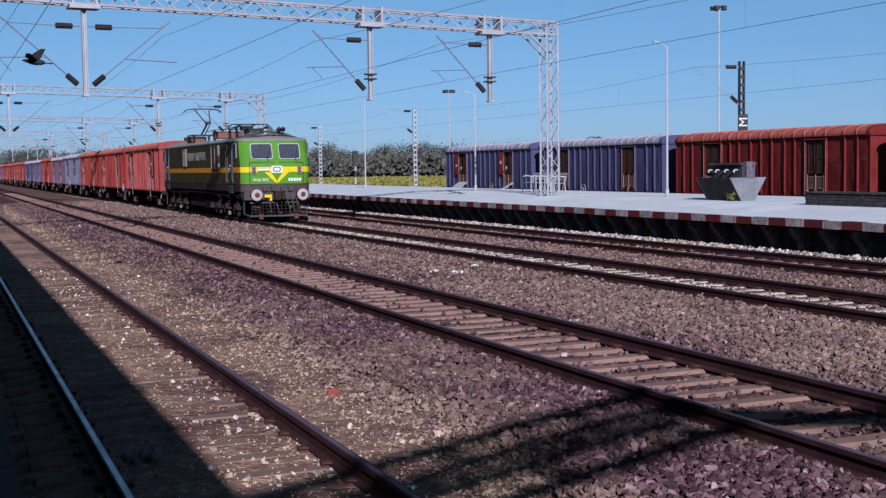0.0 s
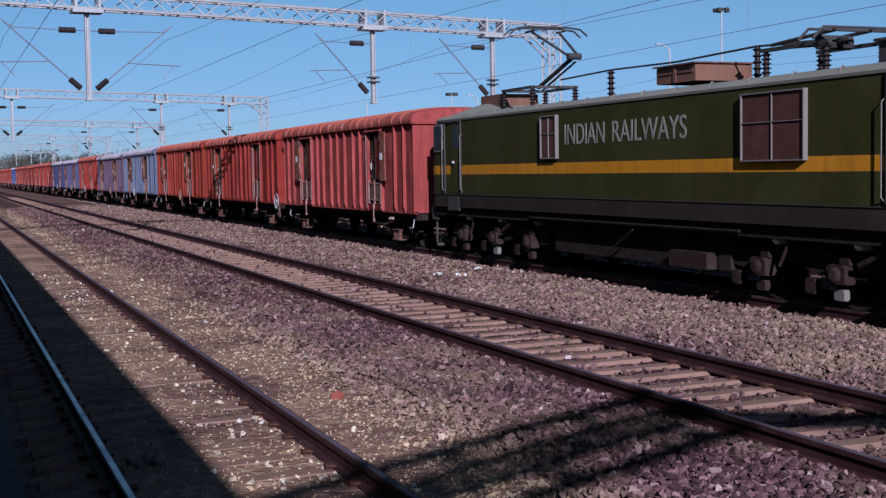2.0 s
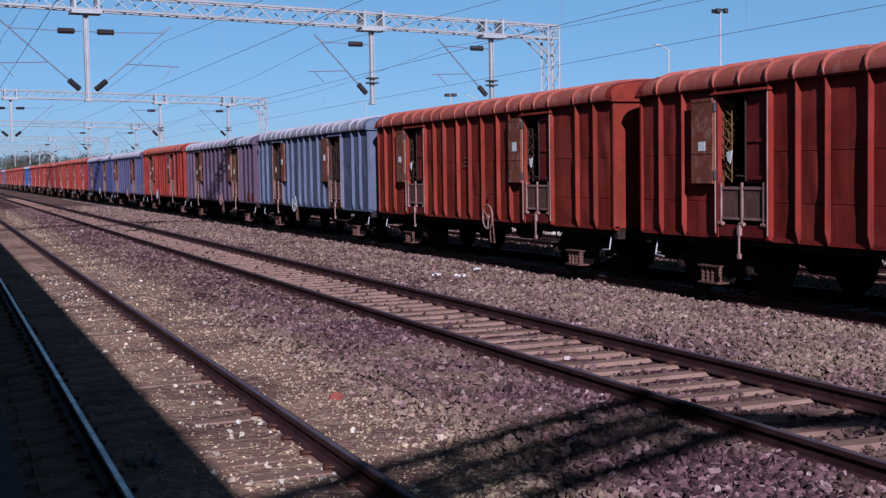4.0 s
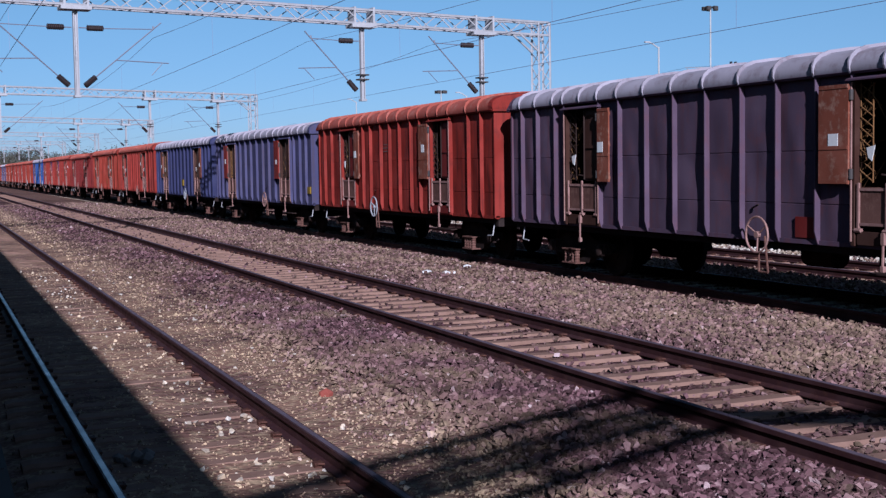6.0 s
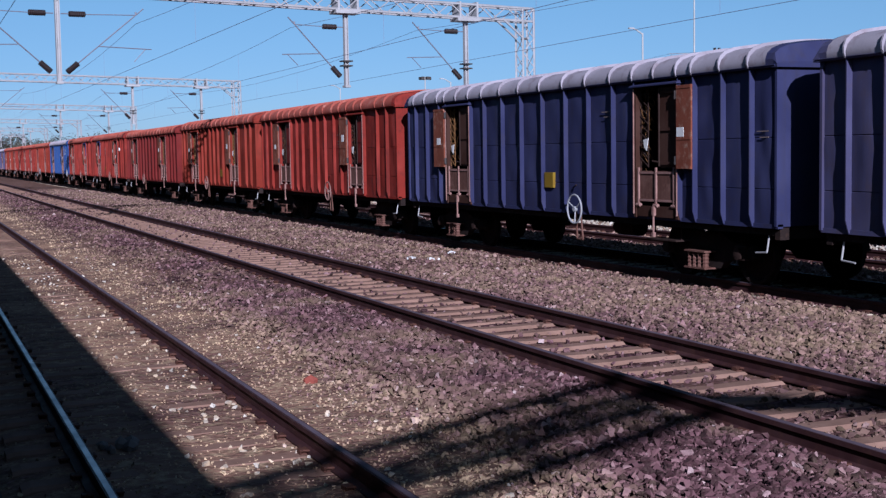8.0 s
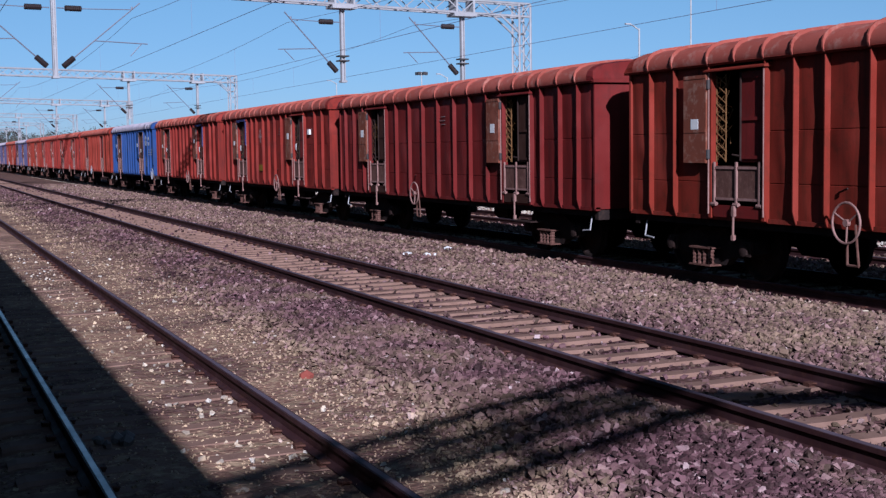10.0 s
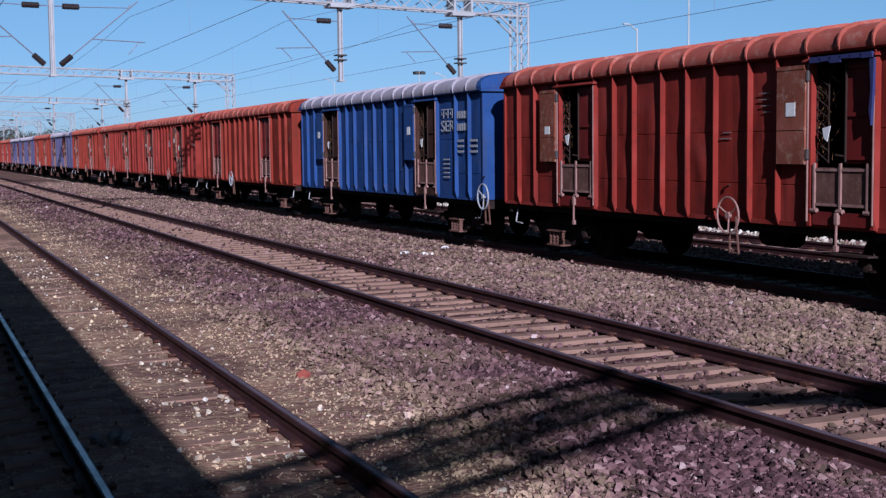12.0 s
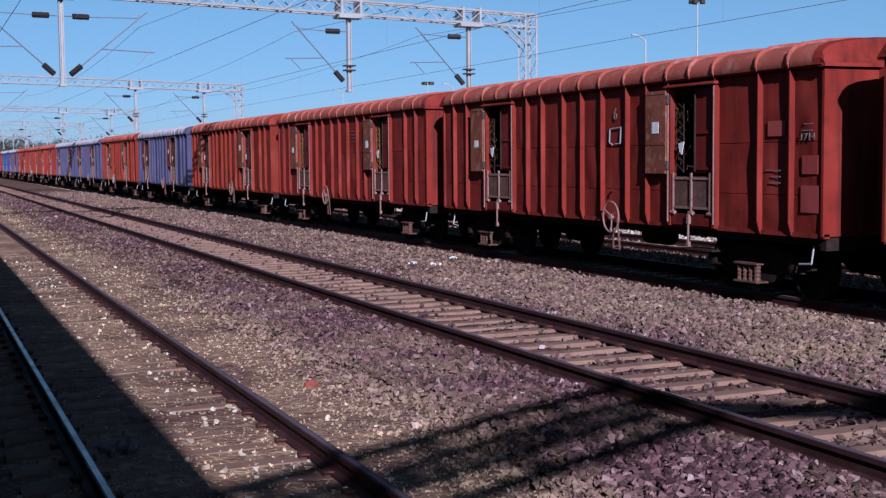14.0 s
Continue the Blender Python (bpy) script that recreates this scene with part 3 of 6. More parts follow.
def wagon_door(wagon, y0, y1, state, leaf, seed):
    """A doorway in the near side: posts, a header, a lower drop flap and two upper leaves, swung open or shut."""
    r = random.Random(seed)
    x = -1.52
    for y in (y0 + .03, y1 - .03):
        part("door_post", Build().chamfer(x - .075, x + .05, y - .035, y + .035, 1.0, 3.27, .012), WAGON_RED, wagon)
        part("door_rail", Build().tube((x - .085, y + (.02 if y > y0 + .1 else -.02), 1.06), (x - .085, y + (.02 if y > y0 + .1 else -.02), 3.22), .014, 6), FLAP_EDGE, wagon)
    part("door_header", Build().prism([(x - .14, 3.235), (x - .14, 3.255), (x + .03, 3.32), (x + .03, 3.235)], y0 - .06, y1 + .06), WAGON_RED, wagon)
    flap = part("drop_flap", Build().chamfer(x - .045, x - .015, y0 + .09, y1 - .09, 1.27, 1.80, .008), LEAF_PALE, wagon, "scraped steel drop flap")
    for y in (y0 + .13, (y0 + y1) / 2, y1 - .13):
        part("flap_bar", Build().chamfer(x - .075, x - .045, y - .018, y + .018, 1.20, 1.86, .006), FLAP_EDGE, flap)
        part("hinge", Build().tube((x - .06, y - .06, 1.215), (x - .06, y + .06, 1.215), .032, 8), FLAP_EDGE, flap)
    for z in (1.30, 1.77):
        part("flap_bar", Build().chamfer(x - .062, x - .045, y0 + .09, y1 - .09, z - .018, z + .018, .005), FLAP_EDGE, flap)
    ym = (y0 + y1) / 2 + .03
    part("latch_rod", Build().chamfer(x - .11, x - .06, ym - .03, ym + .03, 1.04, 1.20, .012).tube((x - .09, ym, 1.05), (x - .08, ym + .02, .72), .018, 6).chamfer(x - .10, x - .05, ym - .01, ym + .05, .68, .76, .01), FLAP_EDGE, wagon, "pale hanging latch")
    part("step_bracket", Build().chamfer(x - .06, x + .03, y0 + .1, y1 - .1, 1.02, 1.20, .02), WAGON_MAROON, wagon)
    mid = y0 + (y1 - y0) * .46
    wide = mid - y0 - .07
    b = Build().chamfer(x - .02, x + .012, y0 + .07, mid, 1.86, 3.20, .008)
    for z in (1.93, 2.5, 3.12):
        b.chamfer(x - .045, x - .02, y0 + .09, mid - .02, z - .025, z + .025, .006)
    part("shut_leaf", b, WAGON_MAROON, wagon, "closed upper door leaf")
    part("bolt_bar", Build().tube((x - .05, mid - .03, 1.88), (x - .05, mid - .03, 3.2), .016, 6).path([(x - .05, mid - .03, 1.95), (x - .09, mid + .12, 1.97)], .014), SPRING, wagon)
    if state == "ajar":
        b = Build().chamfer(x + .01, x + .04, y1 - .30, y1 - .07, 1.86, 3.20, .008)
        b.tube((x - .03, y1 - .16, 1.9), (x - .03, y1 - .16, 3.15), .016, 6)
        part("shut_leaf", b, leaf, wagon, "closed upper door leaf")
        part("bolt_bar", Build().tube((x - .06, y1 - .10, 1.1), (x - .06, y1 - .10, 3.2), .018, 6), FLAP_EDGE, wagon)
    elif state in ("open", "forward"):
        n0, n1 = (y1 + .01, y1 + .62) if state == "open" else (y0 - .45, y0 - .03)
        b = Build().chamfer(-1.645, -1.615, n0, n1, 1.84, 3.20, .008)
        for z in (1.92, 2.52, 3.10):
            b.chamfer(-1.615, -1.585, n0 + .03, n1 - .04, z - .03, z + .03, .008)
        for z in (1.87, 2.34, 3.17):
            b.chamfer(-1.653, -1.645, n0 + .01, n1 - .01, z - .025, z + .025, .003)
        swung = part("open_leaf", b, leaf, wagon, "door leaf swung open flat against the ribs")
        low = 2.42 + r.uniform(-.1, .1)
        part("notice", Build().box(-1.652, -1.6465, n0 + .20, n0 + .40, low, low + .19), PAPER, swung, "white paper notice")
        hinge = y1 - .02 if state == "open" else y0 + .02
        for z in (1.98, 3.05):
            part("strap_hinge", Build().tube((-1.62, hinge, z - .07), (-1.62, hinge, z + .07), .03, 8).box(-1.64, -1.5, hinge - .015, hinge + .015, z - .03, z + .03), DARK_STEEL, swung)
        b = Build()
        for i in range(46):
            yy, zz = y1 - .08 - abs(r.gauss(0, .13)), 1.84 + 1.25 * r.random() ** .8
            p = Vector((-1.45 + r.uniform(-.04, .05), yy, zz))
            b.tube(p, p + Vector((r.uniform(-.05, .05), r.uniform(-.22, .22), r.uniform(-.18, .3))), .003 + .004 * r.random(), 4)
        gate = Build()
        for k in range(9):
            z = 1.88 + k * .145
            for d in (0, .02):
                a0, a1 = (y1 - .08, y1 - .32) if d else (y1 - .32, y1 - .08)
                gate.tube((x + .01 + d, a0, z), (x + .01 + d, a1, z + .145), .008, 4)
        for yy in (y1 - .08, y1 - .32):
            gate.tube((x + .02, yy, 1.86), (x + .02, yy, 3.2), .010, 5)
        part("lattice_gate", gate, SPRING if seed % 2 else STRAW, wagon, "folding lattice gate in the doorway")
        if seed % 3:
            part("paper_seal", Build().prism([(y1 - .44, 2.36), (y1 - .28, 2.33), (y1 - .31, 2.20), (y1 - .38, 2.15)], x - .06, x - .05, "x"), PAPER, wagon, "torn white paper seal hanging in the doorway")
        tagged(part("straw_packing", b, STRAW, wagon, "loose straw hanging in the doorway"), kind="stuff")
    else:
        b = Build().chamfer(x - .02, x + .012, mid + .01, y1 - .07, 1.86, 3.20, .008)
        for z in (1.93, 2.5, 3.12):
            b.chamfer(x - .045, x - .02, mid + .03, y1 - .09, z - .025, z + .025, .006)
        for y in (mid + .12, y1 - .2):
            b.tube((x - .05, y, 1.9), (x - .05, y, 3.15), .016, 6)
        part("shut_leaf", b, leaf, wagon, "closed upper door leaf")


def bogie(wagon, y):
    """Bogie > wheels, side frames, spring groups; y is its middle."""
    base = part("bogie", Build().chamfer(-1.1, 1.1, -.22, .22, .52, .80, .03).chamfer(-.25, .25, -.3, .3, .80, .95, .03), GEAR, wagon, "sooty cast steel bogie", at=(0, y, 0))
    for s in (-1, 1):
        o = [(-1.30, .46), (-1.22, .62), (-.75, .66), (-.45, .80), (.45, .80), (.75, .66), (1.22, .62), (1.30, .46), (1.0, .40), (.55, .34), (.40, .22), (-.40, .22), (-.55, .34), (-1.0, .40)]
        part("side_frame", Build().prism(o, s * 1.02, s * 1.16, "x"), GEAR, base)
        for d in (-1, 1):
            part("axle_box", Build().chamfer(s * 1.0, s * 1.22, d * 1.0 - .14, d * 1.0 + .14, .40, .62, .03).lathe([(.10, 0), (.10, .05), (.04, .06)], (s, 0, 0), (s * 1.22, d * 1.0, .5), 10), SPRING, base, "dusty axle box")
        b = Build()
        for d in (-.21, -.07, .07, .21):
            b.lathe([(.05, .21), (.056, .25), (.044, .28), (.056, .31), (.044, .34), (.056, .37), (.044, .40), (.056, .43), (.05, .49)], (0, 0, 1), (s * 1.30, d, 0), 8)
        b.chamfer(s * 1.12, s * 1.38, -.29, .29, .20, .225, .008).chamfer(s * 1.12, s * 1.38, -.29, .29, .475, .50, .008)
        part("spring", b, LEAF_PALE, base, "dusty coil springs")
    for d in (-1.0, 1.0):
        for s in (-1, 1):
            rim = [(.20, -.06), (.44, -.05), (.485, -.065), (.515, -.05), (.515, -.03), (.485, -.02), (.483, .065), (.44, .06), (.40, .01), (.16, .01), (.16, .07), (.06, .08)]
            part("wheel", Build().lathe([(r, k) for r, k in rim], (s, 0, 0), (s * .84, d, .485), 22), GEAR, base)
    return base


def build_wagon(name, paint_main, paint_roof, front, rear, leaves, seed, lay=SHORT, brake=8.13, white=False):
    """One wagon, its front end towards -y, standing on its rails at z = 0; brake: where the handbrake wheel stands."""
    START, BODY = lay["ends"]
    RIBS, DOORS = lay["ribs"], lay["doors"]
    w = thing(name, "covered goods wagon", "wagon")
    m = paint_main
    part("underframe", Build().chamfer(-.16, .16, START - .1, BODY + .1, .74, .98, .02).box(-1.46, 1.46, START + .04, START + .16, .80, .99).box(-1.46, 1.46, BODY - .16, BODY - .04, .80, .99)
         .box(-1.45, -1.30, START + .16, BODY - .16, .86, .99).box(1.30, 1.45, START + .16, BODY - .16, .86, .99).box(-1.3, 1.3, 4.6, 4.72, .82, .99).box(-1.3, 1.3, 9.0, 9.12, .82, .99), GEAR, w, "sooty steel underframe")
    part("floor", Build().box(-1.46, 1.46, START + .03, BODY - .03, .995, 1.03), INSIDE, w)
    for s in (-1, 1):
        if s < 0:
            for sheet in wall_sheets(s, seed, lay, DOORS):
                part("side_panel", sheet, m, w, "", True)
        else:
            whole = Build()
            for sheet in wall_sheets(s, seed, lay, []):
                whole.add(sheet.v, sheet.f)
            for y in RIBS:
                q = rib_mesh(s)
                whole.add([(a, c + y, d) for a, c, d in q.v], q.f)
            part("side_wall", whole, m, w)
        part("sill_beam", Build().chamfer(s * 1.44, s * 1.535, START, BODY, .97, 1.035, .012), m, w)
        part("eave_rail", Build().prism([(s * 1.50, 3.33), (s * 1.615, 3.33), (s * 1.635, 3.36), (s * 1.50, 3.40)], START - .02, BODY + .02), m, w)
    me = rib_mesh(-1).mesh("rib", m)
    for y in RIBS:
        part("rib", me, None, w, at=(0, y, 0))
    part("roof", Build().prism(roof_outline(), START + .20, BODY - .20), paint_roof, w, "ribbed arched roof sheet", True)
    for y, d in ((START, 1), (BODY, -1)):
        part("roof_end", roof_end(y, d), m, w, "folded roof end sheet")
    hoop = Build().prism(roof_outline(.040, .06), -.015, .015).mesh("roof_hoop", paint_roof)
    for y in [*RIBS, *(sum(d) / 2 for d in DOORS)]:
        part("roof_hoop", hoop, None, w, at=(0, y, 0))
    gable = [(-1.56, 1.0), (1.56, 1.0), (1.56, 3.36), (-1.56, 3.36)]
    for y, d in ((START, 1), (BODY, -1)):
        part("end_wall", Build().prism(gable, y, y + .05 * d), m, w)
        part("end_cornice", Build().prism([(-1.62, 3.325), (1.62, 3.325), (1.62, 3.375), (-1.62, 3.375)], y - .075 * d, y + .05 * d), m, w)
        for x in (-.55, .55):
            part("end_stanchion", Build().prism([(x - .06, y), (x - .035, y - .10 * d), (x + .035, y - .10 * d), (x + .06, y)], 1.0, 3.31, "z"), m, w)
        part("coupler", Build().chamfer(-.11, .11, y - .42 * d, y + .1 * d, .92, 1.16, .03).chamfer(-.17, .17, y - .55 * d, y - .38 * d, .90, 1.18, .05), GEAR, w)
        part("grab_handle", Build().path([(-1.4, y + .35 * d, .96), (-1.46, y + .35 * d, .60), (-1.46, y + .62 * d, .58)], .014, 6), GALV, w, "bent pale grab handle")
    for (y0, y1), state in zip(DOORS, (front, rear)):
        wagon_door(w, y0, y1, state, leaves[0] if y0 < 5 else leaves[1], seed * 7 + int(y0))
    if brake is not None:
        corner = brake < START
        near, low = (.10, 1.08) if corner else (brake, 1.07)
        b = Build().torus((-1.68, near, low), (1, 0, 0), .27, .017, 26, 6)
        for i in range(3):
            a = i * 2.094 + .5
            b.tube((-1.66, near, low), (-1.68, near + .27 * math.cos(a), low + .27 * math.sin(a)), .013, 6)
        b.lathe([(.05, 0), (.05, .06)], (1, 0, 0), (-1.70, near, low), 10)
        part("handbrake_wheel", b, MARKING if white else FLAP_EDGE, w, "white-painted spoked handbrake wheel" if white else "rusty spoked handbrake wheel")
        part("brake_lever", Build().path([(-1.60, near - .09, low - .02), (-1.57, near - .13, .50), (-1.57, near + .09, .50), (-1.60, near + .07, low - .02)], .018, 6), LEAF_PALE, w)
        part("brake_handle", Build().path([(-1.53, near + .32, 1.46), (-1.60, near + .07, 1.52)], .014, 5), SPRING, w)
    part("brake_cylinder", Build().tube((-.6, 5.6, .72), (-.6, 6.3, .72), .18, 12), GEAR, w)
    part("foot_step", Build().box(-1.5, -1.2, 3.05, 3.95, .62, .645).tube((-1.35, 3.1, .645), (-1.35, 3.1, .95), .015, 5).tube((-1.35, 3.9, .645), (-1.35, 3.9, .95), .015, 5), SPRING, w)
    for y in lay["bogies"]:
        bogie(w, y)
    return w


PAINTED = ("side_wall", "side_panel", "sill_beam", "eave_rail", "rib", "end_wall", "end_cornice", "end_stanchion", "roof_end", "door_post", "door_header")
ROOFED = ("roof", "roof_hoop")
BLUES = (WAGON_SLATE, WAGON_NAVY, WAGON_GREY, WAGON_MAUVE, WAGON_BLUE)


def repaint(wagon, main, roof):
    for o in wagon.children:
        kind = o.name.split(".")[0]
        if kind in PAINTED or kind in ROOFED:
            o.material_slots[0].link = "OBJECT"
            o.material_slots[0].material = main if kind in PAINTED else roof
        if kind in ("shut_leaf", "open_leaf", "door_post", "step_bracket"):
            o.material_slots[0].link = "OBJECT"
            if main in BLUES:
                o.material_slots[0].material = {"open_leaf": main if main is WAGON_BLUE else WAGON_RED if main is WAGON_SLATE else LEAF_RUST}.get(kind, LEAF_BROWN)
            else:
                o.material_slots[0].material = {"open_leaf": LEAF_RUST, "door_post": main}.get(kind, LEAF_BROWN if main is WAGON_MAROON else WAGON_MAROON)


BUILDS = {"both": ("open", "open", SHORT, 5.88), "both_near": ("open", "open", SHORT, 8.2), "front": ("open", "forward", SHORT, 8.2), "rear": ("forward", "open", SHORT, 5.88),
          "first": ("forward", "open", SHORT, None), "ajar": ("ajar", "open", SHORT, -1), "corner": ("open", "open", SHORT, -1), "shut": ("shut", "shut", SHORT, 8.2),
          "long": ("open", "open", LONG, 6.18), "long_front": ("open", "forward", LONG, 6.18), "long_rear": ("forward", "open", LONG, 6.18), "long_near": ("open", "open", LONG, 8.95)}
kinds = {k: build_wagon("covered_wagon", WAGON_RED, WAGON_RED, front, rear, (LEAF_RUST, LEAF_RUST), 3 + 5 * n, lay, brake, k in ("front", "shut", "long_rear", "corner", "ajar"))
         for n, (k, (front, rear, lay, brake)) in enumerate(BUILDS.items())}

RED, PALE, RUST, MAR = (WAGON_RED, ROOF_RED), (WAGON_RED_PALE, ROOF_RED), (WAGON_RED_RUST, ROOF_RED), (WAGON_MAROON, ROOF_RED)
SLATE, NAVY, GREY, MAUVE, BLUE = (WAGON_SLATE, ROOF_SILVER), (WAGON_NAVY, ROOF_SILVER), (WAGON_GREY, ROOF_SILVER), (WAGON_MAUVE, ROOF_SILVER), (WAGON_BLUE, ROOF_SILVER)
WORDS = {WAGON_RED: "oxide-red", WAGON_RED_PALE: "faded pale red", WAGON_RED_RUST: "rusty orange-red", WAGON_MAROON: "dark maroon", WAGON_SLATE: "slate-blue",
         WAGON_NAVY: "navy-blue", WAGON_GREY: "grey-blue", WAGON_MAUVE: "mauve-grey", WAGON_BLUE: "bright blue"}
DOOR_WORDS = {"both": "both side doors open", "both_near": "both side doors open", "corner": "both side doors open", "front": "rusty side doors open",
              "rear": "rusty side doors open", "first": "rusty side doors open", "ajar": "one side door ajar", "shut": "closed side doors", "long": "both side doors open",
              "long_front": "rusty side doors open", "long_rear": "rusty side doors open", "long_near": "both side doors open"}
# distance of each front end behind the first, colours, build and doors
CONSIST = [(0, PALE, "first"), (14.5, RED, "ajar"), (28.95, RUST, "both"), (43.37, GREY, "front"), (57.78, MAUVE, "long_front"),
           (73.3, RED, "front"), (87.69, SLATE, "long"), (103.28, NAVY, "long_rear"), (118.75, RED, "both"), (133.15, RUST, "both_near"),
           (147.85, MAR, "long_near"), (163.45, RED, "both"), (177.95, RED, "both"), (192.5, BLUE, "corner"), (207.05, RUST, "shut"),
           (221.7, RED, "both"), (236.25, RED, "both_near"), (250.8, RUST, "both"), (265.35, SLATE, "both"), (279.85, RUST, "front"),
           (294.45, SLATE, "both"), (308.95, SLATE, "rear"), (323.55, RED, "both"), (338.05, RUST, "shut"), (352.65, RED, "both"),
           (367.15, SLATE, "rear"), (381.75, BLUE, "both"), (396.25, RED, "both"), (410.85, RED, "shut")]
train = []
used = set()
for offset, colours, doors in CONSIST:
    proto = kinds[doors]
    w = proto if doors not in used else copy_thing(proto, Matrix())
    used.add(doors)
    repaint(w, *colours)
    w.scale = (1, 1, .998 if BUILDS[doors][2] is LONG else 1.014)
    tagged(w, f"{WORDS[colours[0]]} covered wagon with {DOOR_WORDS[doors]}, rolling", "wagon", "wagons of the freight train")
    train.append((w, offset))


STENCILS = [(2, 7.3, 2.4, 3), (5, 7.4, 2.75, 3), (8, 5.0, 2.7, 4), (10, 7.3, 2.9, 3), (11, 5.7, 2.85, 3), (12, 5.05, 2.85, 4), (12, 6.0, 2.3, 2), (14, .6, 2.5, 2), (15, .6, 2.55, 2), (15, 1.3, 1.9, 3), (16, 5.8, 2.9, 4), (7, .55, 2.4, 2), (7, 5.1, 2.85, 2)]
for index, y, z, rows in STENCILS:
    q = random.Random(index * 31 + rows)
    for k in range(rows):
        part("stencil_bar", Build().box(-1.548, -1.540, y, y + q.uniform(.14, .34), z - k * .09, z - k * .09 + .015), STENCIL, train[index][0])
for index, bay in ((11, 1), (12, 0)):
    y0, y1 = SHORT["doors"][bay]
    for k in range(6):
        q = random.Random(k + index)
        part("blue_cloth", Build().chamfer(-1.68, -1.64, y0 - .02 + k * .2, y0 + .2 + k * .2, 3.235 - q.uniform(.0, .05), 3.285, .02), CLOTH, train[index][0], "torn blue cloth tied over the door")
    part("blue_cloth", Build().prism([(y0 - .03, 3.2), (y0 + .05, 3.2), (y0 + .02, 2.8), (y0 + .05, 2.55), (y0 + .01, 2.35), (y0 - .02, 2.8)], -1.66, -1.62, "x"), CLOTH, train[index][0], "torn blue cloth hanging by the door")


def on_side(name, wagon, y0, y1, z0, z1, material, label, depth=1.565):
    return part(name, Build().box(-depth, -1.50, y0, y1, z0, z1), material, wagon, label)


# painted marks on single wagons
blue = train[13][0]
side_letters("owner_letters", "SER", .25, .75, MARKING, blue, -1.558, 2.62, 2.50, "white painted letters")
for i in range(3):
    y = 2.62 - i * .25
    part("painted_sign", Build().box(-1.562, -1.556, y, y - .21, 2.99, 3.015).box(-1.562, -1.556, y - .13, y - .165, 2.80, 2.99).box(-1.562, -1.556, y - .02, y - .13, 2.87, 2.895).box(-1.562, -1.556, y - .02, y - .05, 2.87, 2.94), MARKING, blue)
for row in range(2):
    for i in range(5):
        part("number_bar", Build().box(-1.562, -1.556, 1.72 - i * .12, 1.645 - i * .12, 2.78 - row * .27, 2.94 - row * .27), MARKING, blue)
for row in range(3):
    part("data_bar", Build().box(-1.562, -1.556, 1.02, .62, 2.02 + row * .12, 2.07 + row * .12), MARKING, blue)
    part("data_bar", Build().box(-1.562, -1.556, 1.70, 1.35, 2.02 + row * .12, 2.07 + row * .12), MARKING, blue)
for row in range(5):
    part("data_bar", Build().box(-1.562, -1.556, 2.52, 2.15, 1.45 + row * .10, 1.48 + row * .10), MARKING, blue)
for index, y0, y1, z0, z1 in ((6, .55, .86, 1.35, 1.58), (7, 7.25, 7.6, 1.45, 1.75), (11, 8.0, 8.5, 1.45, 1.66), (9, 5.7, 6.1, 1.35, 1.65)):
    on_side("paint_patch", train[index][0], y0, y1, z0, z1, YELLOW_PATCH, "yellow painted patch")
for index, y0, y1 in ((4, .45, .95), (4, 1.2, 1.7), (4, 5.0, 5.45)):
    on_side("paint_patch", train[index][0], y0, y1, 1.06, 1.36, WAGON_MAROON, "dull red primer patch", 1.545)
for index, y, z in ((11, 2.35, 2.62), (15, 4.55, 2.5)):
    on_side("notice", train[index][0], y, y + .18, z, z + .16, PAPER, "small white notice", 1.58)


chalked = train[15][0]
side_letters("chalk_mark", "6", .20, .11, STENCIL, chalked, -1.552, 6.0, 2.78, "chalked numeral")
side_letters("chalk_mark", "1714", .10, .30, STENCIL, chalked, -1.548, .84, 2.33, "chalked numerals")
part("chalk_mark", Build().path([(-1.55, 6.04, 2.34), (-1.55, 6.15, 2.38), (-1.55, 6.13, 2.62), (-1.55, 5.75, 2.64), (-1.55, 5.78, 2.36), (-1.55, 5.96, 2.35)], .011, 5), MARKING, chalked, "white paint smeared in a square")
for y0, y1, z0, z1 in ((.46, .84, 1.32, 1.70), (.48, .82, 1.86, 2.12), (1.2, 1.6, 2.40, 2.62)):
    on_side("paint_patch", chalked, y0, y1, z0, z1, WAGON_RED_PALE, "paler touched-up patch of paint", 1.544)
# a chalk flower drawn on one panel
petals = Build()
for i in range(4):
    a = i * 1.571
    petals.path([(-1.556, 8.27 + .19 * math.cos(a + u) * f, 2.66 + .23 * math.sin(a + u) * f) for u, f in ((0, .08), (-.38, .6), (-.25, 1), (.25, 1), (.38, .6), (0, .08))], .004, 5)
part("chalk_drawing", petals, STENCIL, train[11][0], "white chalk flower drawing")
# ---- electric locomotive ----
LOCO_MID = -10.28  # its middle, ahead of the first wagon


def end_at(z):
    """How far the end faces stand from the middle: upright below, raked back above the headlights."""
    return 9.70 if z < 2.3 else 9.70 - .34 * (z - 2.3) / 1.06


def plan(z, inset=0.0):
    e = end_at(z) - inset
    w = 1.55 - inset
    half = [(w, e - .80), (w - .02, e - .55), (w - .075, e - .33), (w - .19, e - .14), (w - .38, e - .05), (w - .8, e - .015), (0, e)]
    quarter = half + [(-x, y) for x, y in half[::-1][1:]]
    return [(x, y + LOCO_MID) for x, y in quarter] + [(x, -y + LOCO_MID) for x, y in quarter[::-1]]


